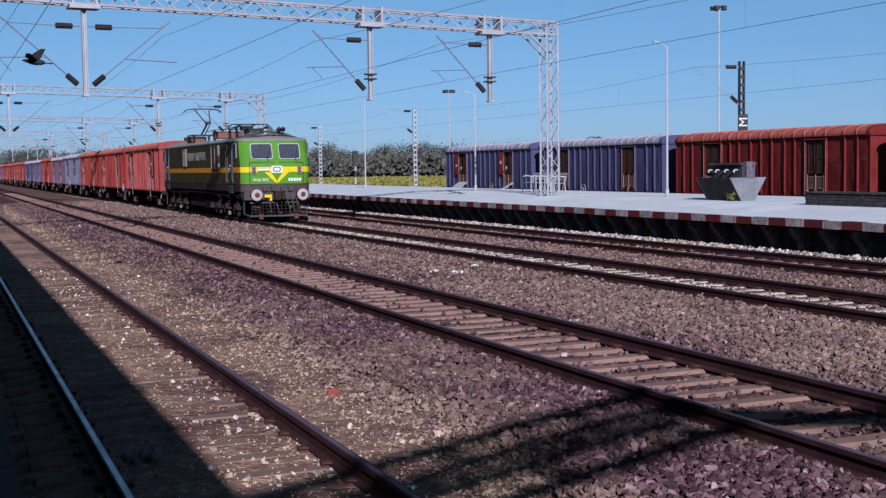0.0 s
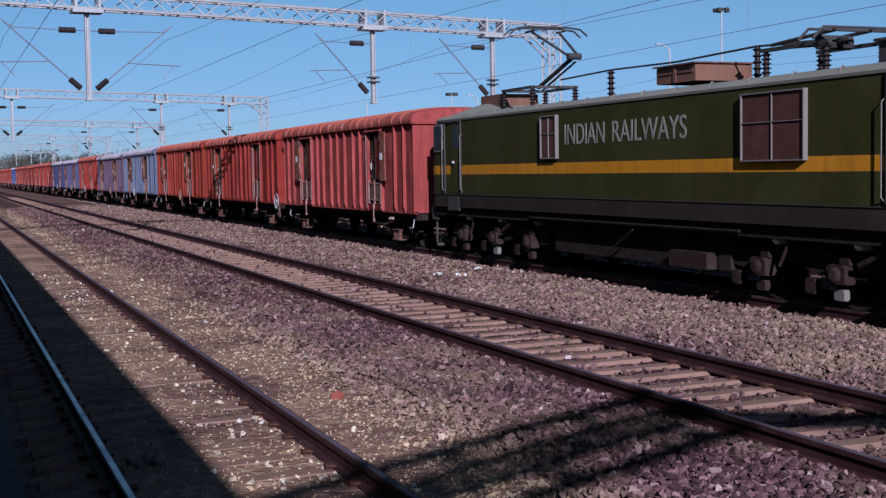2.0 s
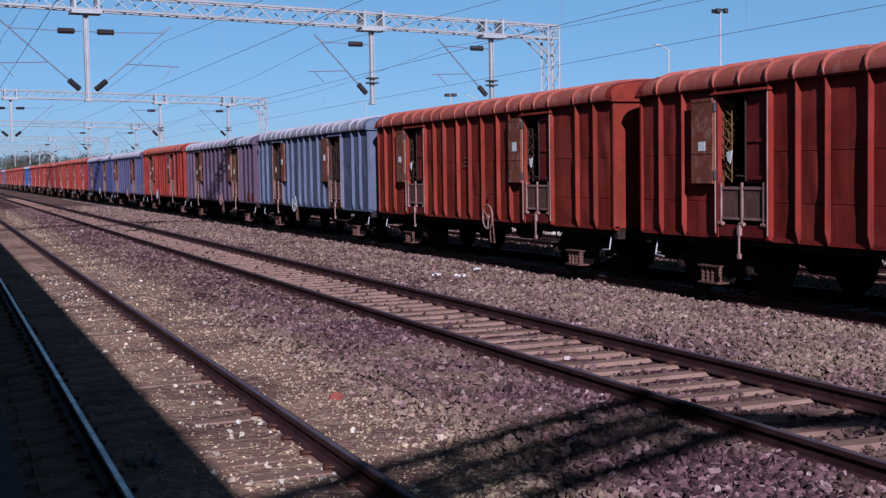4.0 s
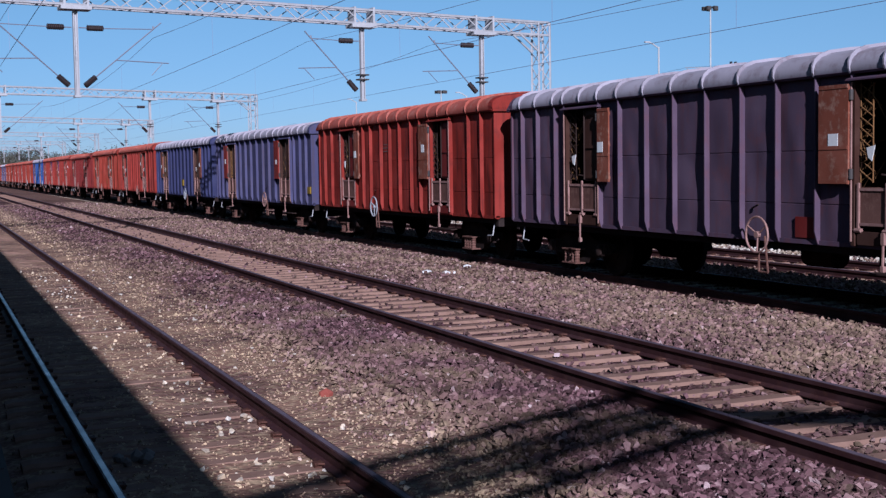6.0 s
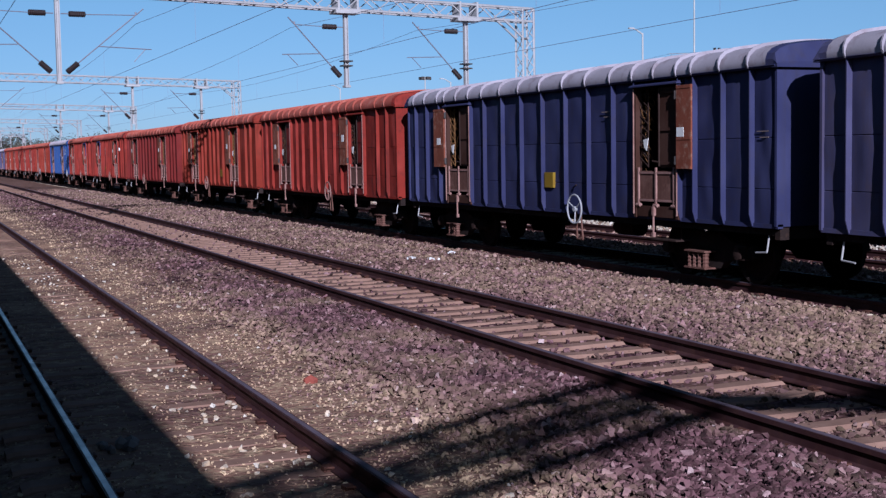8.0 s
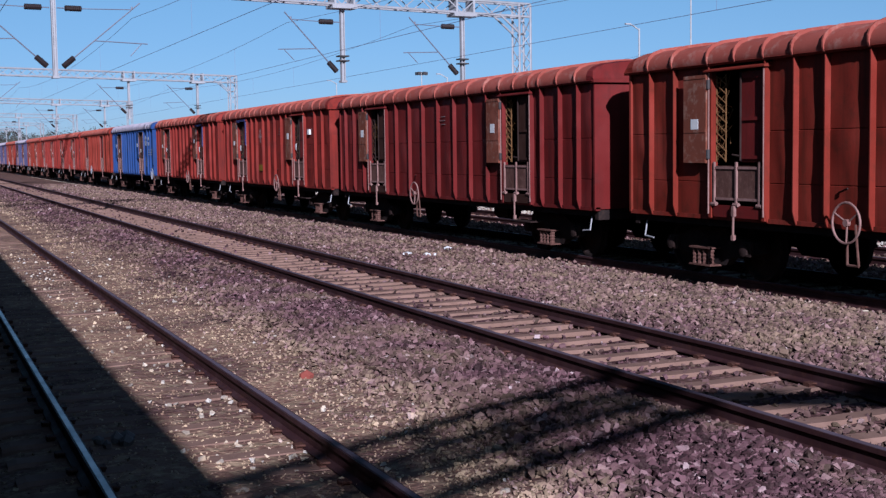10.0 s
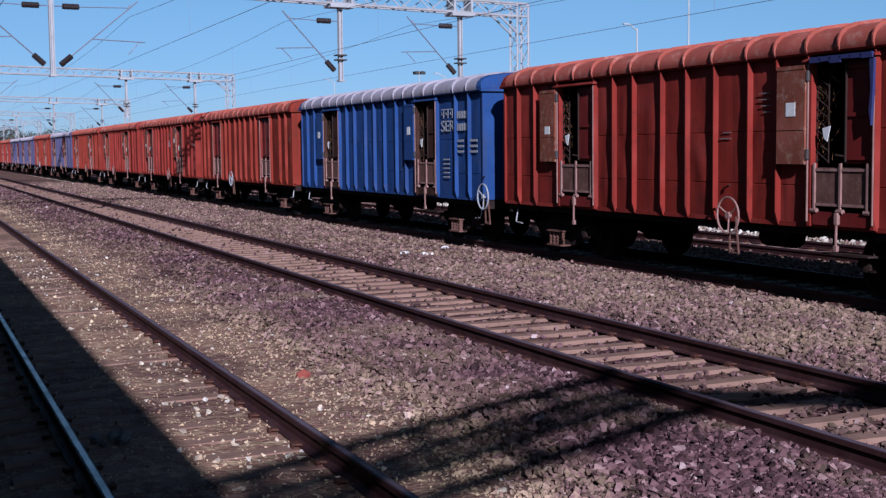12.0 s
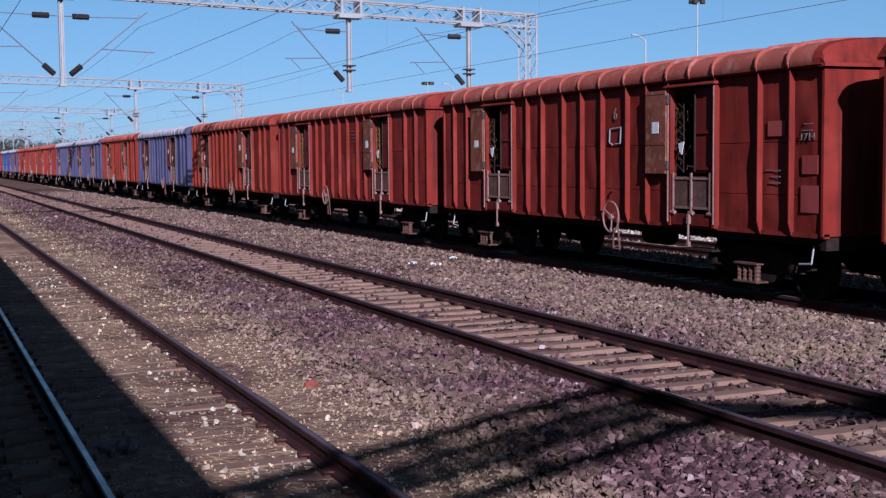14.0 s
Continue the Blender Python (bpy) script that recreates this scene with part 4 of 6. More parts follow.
def shell(levels, cap=False, which=""):
    """Rings of (height, inset) joined into a skin; which: the long sides or the ends alone."""
    b = Build()
    rings = [plan(min(z, 3.36), i) for z, i in levels]
    n = len(rings[0])
    b.v = [(x, y, z) for ring, (z, i) in zip(rings, levels) for x, y in ring]
    b.f = [(k * n + i, k * n + (i + 1) % n, (k + 1) * n + (i + 1) % n, (k + 1) * n + i) for k in range(len(levels) - 1) for i in range(n)
           if not which or (which == "sides") == (min(abs(rings[0][i][0]), abs(rings[0][(i + 1) % n][0])) > 1.40)
           and (which in ("", "sides") or (which == "front") == (rings[0][i][1] < LOCO_MID))]
    if which:
        used_points = sorted({i for f in b.f for i in f})
        at = {i: k for k, i in enumerate(used_points)}
        b.v, b.f = [b.v[i] for i in used_points], [tuple(at[i] for i in f) for f in b.f]
    if cap:
        b.f.append(tuple(range((len(levels) - 1) * n, len(levels) * n)))
    return b


def face_y(s, x, z, d):
    return LOCO_MID + s * (end_at(z) - .015 * abs(x) / .75 + d)


def face_box(b, s, x0, x1, z0, z1, d0, d1):
    """A slab on an end face (s = -1: the front), from depth d0 to d1 out of it."""
    p = [(x, face_y(s, x, z, d), z) for d in (d0, d1) for z in (z0, z1) for x in (x0, x1)]
    return b.add(p, [(0, 2, 3, 1), (4, 5, 7, 6), (0, 1, 5, 4), (2, 6, 7, 3), (0, 4, 6, 2), (1, 3, 7, 5)])


def face_poly(b, s, outline, d0, d1):
    n = len(outline)
    p = [(x, face_y(s, x, z, d), z) for d in (d0, d1) for x, z in outline]
    return b.add(p, [tuple(range(n)), tuple(range(n, 2 * n))] + [(i, (i + 1) % n, n + (i + 1) % n, n + i) for i in range(n)])


def rounded(x0, x1, z0, z1, r, n=4):
    out = []
    for cx, cz, a in ((x1 - r, z1 - r, 0), (x0 + r, z1 - r, 90), (x0 + r, z0 + r, 180), (x1 - r, z0 + r, 270)):
        out += [(cx + r * math.cos(radians(a + 90 * i / n)), cz + r * math.sin(radians(a + 90 * i / n))) for i in range(n + 1)]
    return out


def face_ring(b, s, outer, inner, d0, d1):
    n = len(outer)
    p = [(x, face_y(s, x, z, d), z) for d in (d0, d1) for ring in (outer, inner) for x, z in ring]
    q = []
    for i in range(n):
        j = (i + 1) % n
        q += [(i, j, n + j, n + i), (2 * n + i, 2 * n + j, 3 * n + j, 3 * n + i), (i, j, 2 * n + j, 2 * n + i), (n + i, n + j, 3 * n + j, 3 * n + i)]
    return b.add(p, q)


def cab_end(loco, s):
    for x0, x1 in ((-1.06, -.13), (.13, 1.06)):
        outer, inner = rounded(x0, x1, 2.58, 3.24, .10), rounded(x0 + .03, x1 - .03, 2.61, 3.21, .085)
        win = part("windscreen", face_ring(Build(), s, outer, inner, -.02, .035), GALV, loco, "windscreen with pale rubber-edged frame")
        part("pane", face_poly(Build(), s, inner, -.015, .004), GLASS_DARK, win)
        b = Build()
        for k in range(9):
            x = x0 + .10 + (x1 - x0 - .2) * k / 8
            b.tube((x, face_y(s, x, 2.66, .05), 2.66), (x, face_y(s, x, 3.2, .05), 3.2), .005, 4)
        part("guard_grille", b, LOCO_GREY, win)
        xm = x1 - .2
        part("wiper", Build().path([(xm, face_y(s, xm, 2.5, .05), 2.5), (xm - .05, face_y(s, xm, 2.62, .07), 2.62), (xm + .08, face_y(s, xm, 3.0, .07), 3.0)], .013, 5), DARK_STEEL, win)
    panel = part("nose_panel", face_ring(Build(), s, rounded(-1.16, 1.16, 1.50, 2.46, .06), rounded(-1.13, 1.13, 1.53, 2.43, .05), -.01, .02), DARK_STEEL, loco, "raised bead round the nose panel")
    for k in (-1, 1):
        part("chevron", face_poly(Build(), s, [(k * 1.14, 2.255), (k * 1.14, 2.035), (k * .52, 2.035), (k * .02, 1.56), (k * 0.02, 1.70), (k * .42, 2.255)][::k], .004, .010), LOCO_YELLOW, panel, "yellow chevron band")
        part("lamp_cluster", face_box(Build(), s, k * .98 - .09, k * .98 + .09, 1.96, 2.28, .0, .05), LOCO_GREY, loco)
        for z in (2.05, 2.19):
            part("marker_lamp", Build().lathe([(.045, 0), (.045, .02), (.02, .03)], (0, s, 0), (k * .98, face_y(s, .98, z, .045), z), 12), CLIP, loco, "dull red marker lamp")
    part("crest_plate", face_poly(Build(), s, rounded(-.24, .24, 2.00, 2.30, .06), .012, .03), LETTER, panel, "pale crest plate with faint relief")
    part("crest_mark", face_ring(Build(), s, rounded(-.17, .17, 2.05, 2.26, .08), rounded(-.12, .12, 2.09, 2.22, .05), .03, .036), LOCO_GREY, panel)
    part("flag_stripe", face_box(Build(), s, -.80, -.30, 2.18, 2.255, .011, .015), FLAG_SAFFRON, panel)
    part("flag_stripe", face_box(Build(), s, -.80, -.30, 2.105, 2.178, .011, .015), LETTER, panel)
    part("flag_stripe", face_box(Build(), s, -.80, -.30, 2.035, 2.103, .011, .015), LOCO_GREEN, panel)
    me = lettering("WAG 9HC", .12, .68)
    me.materials.append(LETTER)
    word = part("class_letters", me, None, panel, "white class lettering")
    word.matrix_basis = Matrix(((-s, 0, 0, s * 1.02), (0, 0, s, LOCO_MID + s * (9.70 - .014 + .006)), (0, 1, 0, 1.66), (0, 0, 0, 1)))
    for i in range(5):
        part("number_bar", face_box(Build(), s, -s * .50 - s * i * .115, -s * .50 - s * (i * .115 + .085), 1.66, 1.78, .006, .012), LETTER, panel)
    yb = LOCO_MID + s * 9.70
    part("buffer_beam", Build().chamfer(-1.40, 1.40, yb - s * .45, yb - s * .02, .88, 1.22, .03), DARK_SKIRT, loco, "grey buffer beam")
    for x in (-.978, .978):
        part("buffer_shank", Build().lathe([(.19, 0), (.17, .25), (.12, .27), (.12, .48)], (0, s, 0), (x, yb - s * .05, 1.09), 16), DARK_STEEL, loco)
        head = part("buffer_head", Build().lathe([(.14, 0), (.235, .02), (.24, .06), (.20, .085)], (0, s, 0), (x, yb + s * .42, 1.09), 24), BUFFER_WHITE, loco, "white buffer face with a rusty middle")
        part("rust_disc", Build().lathe([(.11, 0), (.10, .012)], (0, s, 0), (x + .01, yb + s * .503, 1.09), 18), CLIP, head)
    part("coupler", Build().chamfer(-.16, .16, yb - s * .1, yb + s * .35, .92, 1.24, .04).chamfer(-.22, .02, yb + s * .3, yb + s * .55, .88, 1.26, .05).chamfer(.08, .22, yb + s * .3, yb + s * .5, .9, 1.2, .04), SPRING, loco, "rusty centre coupler")
    part("air_cock", Build().chamfer(-.58, -.28, yb + s * .1, yb + s * .18, .98, 1.10, .02).chamfer(-.36, -.28, yb + s * .1, yb + s * .18, .84, 1.0, .02), LOCO_YELLOW, loco, "yellow air pipe cock")
    for x in (-.45, -.15, .35, .55, .75):
        part("air_hose", Build().path([(x, yb + s * .05, 1.0), (x + .03, yb + s * .22, .85), (x + .10, yb + s * .26, .55), (x + .16, yb + s * .2, .34)], .028, 7), DARK_STEEL, loco)
    guard = part("rail_guard", Build().prism([(yb + s * .14, .18), (yb + s * .20, .18), (yb + s * .20, .25), (yb + s * .14, .25)], -1.22, 1.22, "x").path([(-1.22, yb + s * .17, .22), (-1.36, yb - s * .25, .30), (-1.36, yb - s * .25, .85)], .025, 6)
                 .path([(1.22, yb + s * .17, .22), (1.36, yb - s * .25, .30), (1.36, yb - s * .25, .85)], .025, 6).box(-1.2, 1.2, yb + s * .10, yb + s * .14, .74, .80), DARK_SKIRT, loco, "grey cattle guard frame")
    for i in range(15):
        x = -1.12 + 2.24 * i / 14
        part("guard_bar", Build().tube((x, yb + s * .16, .24), (x, yb + s * .08, .78), .013, 5), SPRING if i > 6 else GRIMY_SHADE_GREY, guard)
    for z in (.36, .50, .64):
        part("guard_bar", Build().tube((-1.15, yb + s * .14, z), (1.15, yb + s * .14, z), .011, 5), SPRING, guard)
    for x in (-.75, .75):
        part("sand_pipe", Build().chamfer(x - .09, x + .09, yb + s * .15, yb + s * .22, .08, .30, .02), CLIP, loco)
    for x in (-.55, -.2, .2, .55):
        part("nose_bracket", Build().chamfer(x - .08, x + .08, yb - s * .02, yb + s * .10, 1.24, 1.44, .03), DARK_SKIRT if abs(x) > .4 else DARK_STEEL, loco)
    # cab sides: door, window and rails
    for side in (-1, 1):
        xo = side * 1.555
        y0, y1 = LOCO_MID + s * 7.30, LOCO_MID + s * 8.38
        lo, hi = min(y0, y1), max(y0, y1)
        door = part("cab_door", Build().box(xo - side * .02, xo + side * .004, lo + .06, hi - .40, 1.60, 3.30), GRIMY_SHADE_GREEN, loco, "recessed green cab door")
        part("door_frame", Build().box(xo, xo + side * .03, lo, lo + .05, 1.58, 3.34).box(xo, xo + side * .03, hi - .05, hi, 1.58, 3.34).box(xo, xo + side * .03, lo + .05, hi - .05, 3.30, 3.34), DARK_STEEL, door)
        part("door_pane", Build().box(xo, xo + side * .012, lo + .18, hi - .52, 2.66, 3.20), GLASS_DARK, door)
        part("door_handle", Build().chamfer(xo, xo + side * .05, lo + .45, lo + .52, 2.30, 2.36, .01), GALV, door)
        for y in (lo - .04, hi + .04):
            part("hand_rail", Build().path([(xo, y, 1.62), (xo + side * .06, y, 1.68), (xo + side * .06, y, 2.95), (xo, y, 3.0)], .010, 6), LOCO_GREY, loco, "white hand rail")
        part("step", Build().box(xo - side * .12, xo + side * .02, lo + .2, hi - .2, 1.16, 1.20).box(xo - side * .02, xo + side * .01, lo + .2, hi - .2, 1.20, 1.50), DARK_STEEL, loco)
        w0, w1 = sorted((LOCO_MID + s * 8.48, LOCO_MID + s * 9.05))
        win = part("side_window", Build().prism(rounded(w0, w1, 2.60, 3.28, .09), xo - side * .03, xo + side * .028, "x"), LOCO_GREY, loco, "cab side window in a pale frame")
        part("pane", Build().prism(rounded(w0 + .035, w1 - .035, 2.635, 3.245, .07), xo + side * .02, xo + side * .034, "x"), GLASS_DARK, win)


def insulator(b, x, y, z, h, r=.07):
    n = 6
    rings = [(r * .5, 0)]
    for i in range(n):
        rings += [(r * .5, h * (i + .2) / n), (r, h * (i + .45) / n), (r * .5, h * (i + .7) / n)]
    return b.lathe(rings + [(r * .4, h)], (0, 0, 1), (x, y, z), 10)


def build_loco():
    loco = thing("electric_locomotive", "green electric freight locomotive with a yellow band, one pantograph raised", "locomotive")
    # each level: brighter paint on the ends, a grimy shade-darkened copy on the sides
    for name, levels, ends, sides in (("skirt", [(1.235, 0), (1.545, 0)], DARK_SKIRT, GRIMY_SHADE_GREY), ("lower_body", [(1.553, 0), (1.8, 0), (2.035, 0)], LOCO_GREEN, GRIMY_SHADE_GREEN),
                                      ("body_band", [(2.035, 0), (2.255, 0)], LOCO_YELLOW, GRIMY_SHADE_BAND), ("upper_body", [(2.255, 0), (2.3, 0), (2.7, 0), (3.1, 0), (3.335, 0)], LOCO_GREEN, GRIMY_SHADE_GREEN)):
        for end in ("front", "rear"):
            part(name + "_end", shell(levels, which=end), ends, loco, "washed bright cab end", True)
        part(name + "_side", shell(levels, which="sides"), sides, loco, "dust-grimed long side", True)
    part("skirt_bead", shell([(1.543, -.004), (1.543, -.016), (1.556, -.016), (1.556, -.004)]), DARK_STEEL, loco)
    part("roof", shell([(3.335, 0), (3.335, -.02), (3.38, -.03), (3.43, .015), (3.47, .10), (3.52, .40), (3.56, .80), (3.58, 1.30)], True), LOCO_ROOF, loco, "pale grey hipped roof", True)
    for s in (-1, 1):
        cowl = Build()
        rows = [(9.16, 1.12, 3.44, .03), (8.95, 1.30, 3.45, .12), (8.65, 1.36, 3.46, .28), (8.30, 1.38, 3.48, .37), (7.9, 1.36, 3.48, .37), (7.3, 1.25, 3.5, .22), (6.7, 1.1, 3.52, .02)]
        cowl.v = [(-w + 2 * w * i / 10, LOCO_MID + s * y, z + h * (1 - abs(i / 5 - 1) ** 1.6)) for y, w, z, h in rows for i in range(11)]
        cowl.f = [(k * 11 + i, k * 11 + i + 1, k * 11 + 12 + i, k * 11 + 11 + i) for k in range(len(rows) - 1) for i in range(10)]
        part("cab_roof", cowl, LOCO_ROOF, loco, "sloping grey cab roof", True)
    for y in range(15):
        yy = LOCO_MID - 7.4 + y * 1.06
        part("roof_hook", Build().path([(-1.56, yy, 3.40), (-1.50, yy, 3.50), (-1.46, yy, 3.49)], .012, 5), LOCO_GREY, loco)
    part("floor", Build().box(-1.45, 1.45, LOCO_MID - 9.3, LOCO_MID + 9.3, 1.02, 1.24), GEAR, loco)
    for s in (-1, 1):
        cab_end(loco, s)
    # body side openings
    for side in (-1, 1):
        for y0, y1, z0, z1 in ((-15.92, -14.42, 2.22, 3.22), (-8.06, -7.40, 2.36, 3.20)):
            x = side * 1.55
            g = part("filter_grille", Build().box(x, x + side * .05, y0, y1, z0, z1), GRILL_BROWN, loco, "brown louvred filter grille")
            part("grille_frame", Build().box(x, x + side * .08, y0 - .022, y0, z0 - .022, z1 + .022).box(x, x + side * .08, y1, y1 + .022, z0 - .022, z1 + .022)
                 .box(x, x + side * .08, y0, y1, z1, z1 + .022).box(x, x + side * .08, y0, y1, z0 - .022, z0), LOCO_GREY, g, "pale projecting frame")
            part("mullion", Build().box(x + side * .05, x + side * .07, (y0 + y1) / 2 - .007, (y0 + y1) / 2 + .007, z0, z1).box(x + side * .05, x + side * .07, y0, y1, (z0 + z1) / 2 + .06, (z0 + z1) / 2 + .074), LOCO_GREY, g)
    side_letters("company_letters", "INDIAN", .40, 1.62, LETTER_DIM, loco, -1.556, -8.36, 2.61, "large pale lettering along the side")
    side_letters("company_letters", "RAILWAYS", .40, 2.50, LETTER_DIM, loco, -1.556, -10.28, 2.61, "large pale lettering along the side")
    side_letters("works_letters", "BLW", .22, .46, LETTER_DIM, loco, -1.592, -17.80, 2.02, "small pale lettering on the door")
    # underframe
    part("transformer_tank", Build().chamfer(-1.25, 1.25, -13.6, -7.3, .42, 1.05, .06), GEAR, loco)
    part("compressor", Build().chamfer(-1.45, -1.15, -13.2, -12.05, .42, .70, .03), SPRING, loco, "dusty compressor box")
    part("conduit", Build().tube((-1.5, -14.2, 1.10), (-1.5, -6.6, 1.10), .025, 6).tube((-1.5, -10.9, 1.0), (-1.42, -9.7, .45), .02, 5), GEAR, loco)
    for c in (-16.28, -4.28):
        b = part("bogie", Build().chamfer(-1.0, 1.0, -2.7, 2.7, .62, .92, .04), GEAR, loco, "sooty three-axle bogie", at=(0, c, 0))
        for s in (-1, 1):
            part("side_frame", Build().prism([(-2.75, .55), (-2.6, .85), (2.6, .85), (2.75, .55), (2.3, .50), (1.4, .72), (.5, .50), (-.5, .50), (-1.4, .72), (-2.3, .50)], s * 1.05, s * 1.20, "x"), GEAR, b)
            for d in (-1.85, 0, 1.85):
                part("axle_box", Build().chamfer(s * 1.16, s * 1.38, d - .26, d + .14, .42, .70, .05).lathe([(.115, 0), (.115, .05), (.07, .07)], (s, 0, 0), (s * 1.38, d - .06, .56), 14).chamfer(s * 1.18, s * 1.34, d - .3, d - .1, .70, .80, .03), SPRING, b, "dusty axle box")
                part("brake_hanger", Build().chamfer(s * 1.2, s * 1.34, d + .44, d + .66, .24, .46, .03), SPRING, b)
                part("brake_block", Build().chamfer(s * 1.2, s * 1.3, d - .16, d + .06, .18, .34, .03), SPRING if d else LOCO_GREY, b)
                part("sand_box", Build().lathe([(.09, 0), (.10, .04), (.10, .26), (.08, .3)], (0, -1, .12), (s * 1.34, d - .5, 1.0), 10), LOCO_GREY, b)
                part("wheel", Build().lathe([(.15, -.06), (.5, -.06), (.575, -.06), (.575, -.03), (.546, -.02), (.54, .07), (.48, .06), (.44, .02), (.15, .03)], (s, 0, 0), (s * .84, d, .546), 26), GEAR, b)
            for d in (-.95, .95):
                for z in range(5):
                    part("coil_spring", Build().torus((s * 1.22, d, .86 + z * .05), (0, 0, 1), .11, .022, 12, 5), GEAR, b)
            part("damper", Build().tube((s * 1.36, -1.1, .95), (s * 1.36, -.55, .72), .045, 8), SPRING, b)
            part("damper", Build().tube((s * 1.36, 1.0, 1.0), (s * 1.36, 1.25, .6), .03, 8), SPRING, b)
    # roof gear
    base = part("pantograph", Build().box(-.55, .55, -4.9, -4.8, 3.98, 4.04).box(-.55, .55, -3.35, -3.25, 3.98, 4.04).box(-.6, -.52, -4.9, -3.25, 3.98, 4.04).box(.52, .6, -4.9, -3.25, 3.98, 4.04), DARK_STEEL, loco, "raised single-arm pantograph")
    part("lower_arm", Build().tube((0, -4.05, 4.05), (0, -5.85, 4.62), .048, 8).tube((.18, -3.9, 4.0), (.16, -5.6, 4.52), .025, 6), DARK_STEEL, base)
    part("upper_arm", Build().tube((-.12, -5.85, 4.62), (-.35, -4.45, 5.30), .030, 6).tube((.12, -5.85, 4.62), (.35, -4.45, 5.30), .030, 6).lathe([(.075, -.16), (.075, .16)], (1, 0, 0), (0, -5.85, 4.62), 10), DARK_STEEL, base)
    part("collector_head", Build().path([(-1.0, -4.28, 5.22), (-.82, -4.28, 5.36), (-.5, -4.28, 5.40), (.5, -4.28, 5.40), (.82, -4.28, 5.36), (1.0, -4.28, 5.22)], .022, 6)
         .path([(-1.0, -4.62, 5.22), (-.82, -4.62, 5.36), (-.5, -4.62, 5.40), (.5, -4.62, 5.40), (.82, -4.62, 5.36), (1.0, -4.62, 5.22)], .022, 6).tube((-.4, -4.7, 5.32), (-.4, -4.2, 5.32), .02, 6).tube((.4, -4.7, 5.32), (.4, -4.2, 5.32), .02, 6), DARK_STEEL, base)
    folded = part("folded_pantograph", Build().box(-.6, -.52, -15.2, -13.5, 3.98, 4.04).box(.52, .6, -15.2, -13.5, 3.98, 4.04).tube((0, -15.0, 4.05), (0, -13.4, 4.12), .06, 8).tube((-.3, -13.4, 4.12), (-.35, -15.1, 4.20), .03, 6).tube((.3, -13.4, 4.12), (.35, -15.1, 4.20), .03, 6)
                  .path([(-1.0, -15.0, 4.02), (-.8, -15.0, 4.2), (.8, -15.0, 4.2), (1.0, -15.0, 4.02)], .022, 6).path([(-1.0, -15.35, 4.02), (-.8, -15.35, 4.2), (.8, -15.35, 4.2), (1.0, -15.35, 4.02)], .022, 6).lathe([(.12, -.3), (.12, .3)], (1, 0, 0), (0, -14.6, 4.05), 10), DARK_STEEL, loco, "folded pantograph on the roof")
    for x, y, h in ((-.55, -4.85, .25), (.55, -4.85, .25), (-.55, -3.3, .25), (.55, -3.3, .25), (0, -7.5, .46), (0, -12.6, .46), (-.55, -13.6, .25), (.55, -13.6, .25), (-.55, -15.1, .25), (.55, -15.1, .25)):
        part("roof_insulator", insulator(Build(), x, y, 3.54, h + .19, .095), PORCELAIN, loco, "ribbed brown roof insulator")
    part("roof_busbar", Build().path([(0, -5.2, 4.15), (0, -7.5, 4.19), (0, -10.0, 4.14), (0, -12.6, 4.19), (0, -13.4, 4.15), (0, -13.6, 4.1)], .02, 6), DARK_STEEL, loco)
    rb = part("resistor_box", Build().chamfer(-.70, .50, -11.75, -10.45, 3.66, 3.96, .03), BROWN_BOX, loco, "brown roof resistor box")
    part("box_rail", Build().box(-.73, .53, -11.14, -11.06, 3.66, 3.97).box(-.72, -.70, -11.7, -10.5, 3.82, 3.86).box(-.76, .56, -11.8, -10.4, 3.965, 3.99), LEAF_PALE, rb)
    part("equipment_box", Build().chamfer(-.55, .45, -3.1, -1.9, 3.56, 3.96, .04), BROWN_BOX, loco, "brown roof equipment box")
    part("equipment_box", Build().chamfer(-.5, .5, -17.3, -16.2, 3.56, 3.90, .04).chamfer(-.56, .56, -17.35, -16.15, 3.90, 3.94, .01), DARK_STEEL, loco)
    for s in (-1, 1):
        yc = LOCO_MID + s * 8.35
        part("roof_lamp", Build().lathe([(.10, 0), (.13, .05), (.13, .38), (.11, .4)], (0, s, 0), (-.12, yc, 3.86), 16), DARK_STEEL, loco, "black roof headlamp")
        part("number_board", Build().chamfer(-.30, -.02, yc + s * .42, yc + s * .45, 3.58, 3.86, .01), WHITE_PAINT, loco, "small white roof board")
        for x in (.35, .52):
            part("horn", Build().lathe([(.03, 0), (.035, .25), (.10, .42), (.11, .44)], (0, s, 0), (x, yc + s * .1, 3.84), 12), DARK_STEEL, loco)
    return loco


train.append((build_loco(), 0))

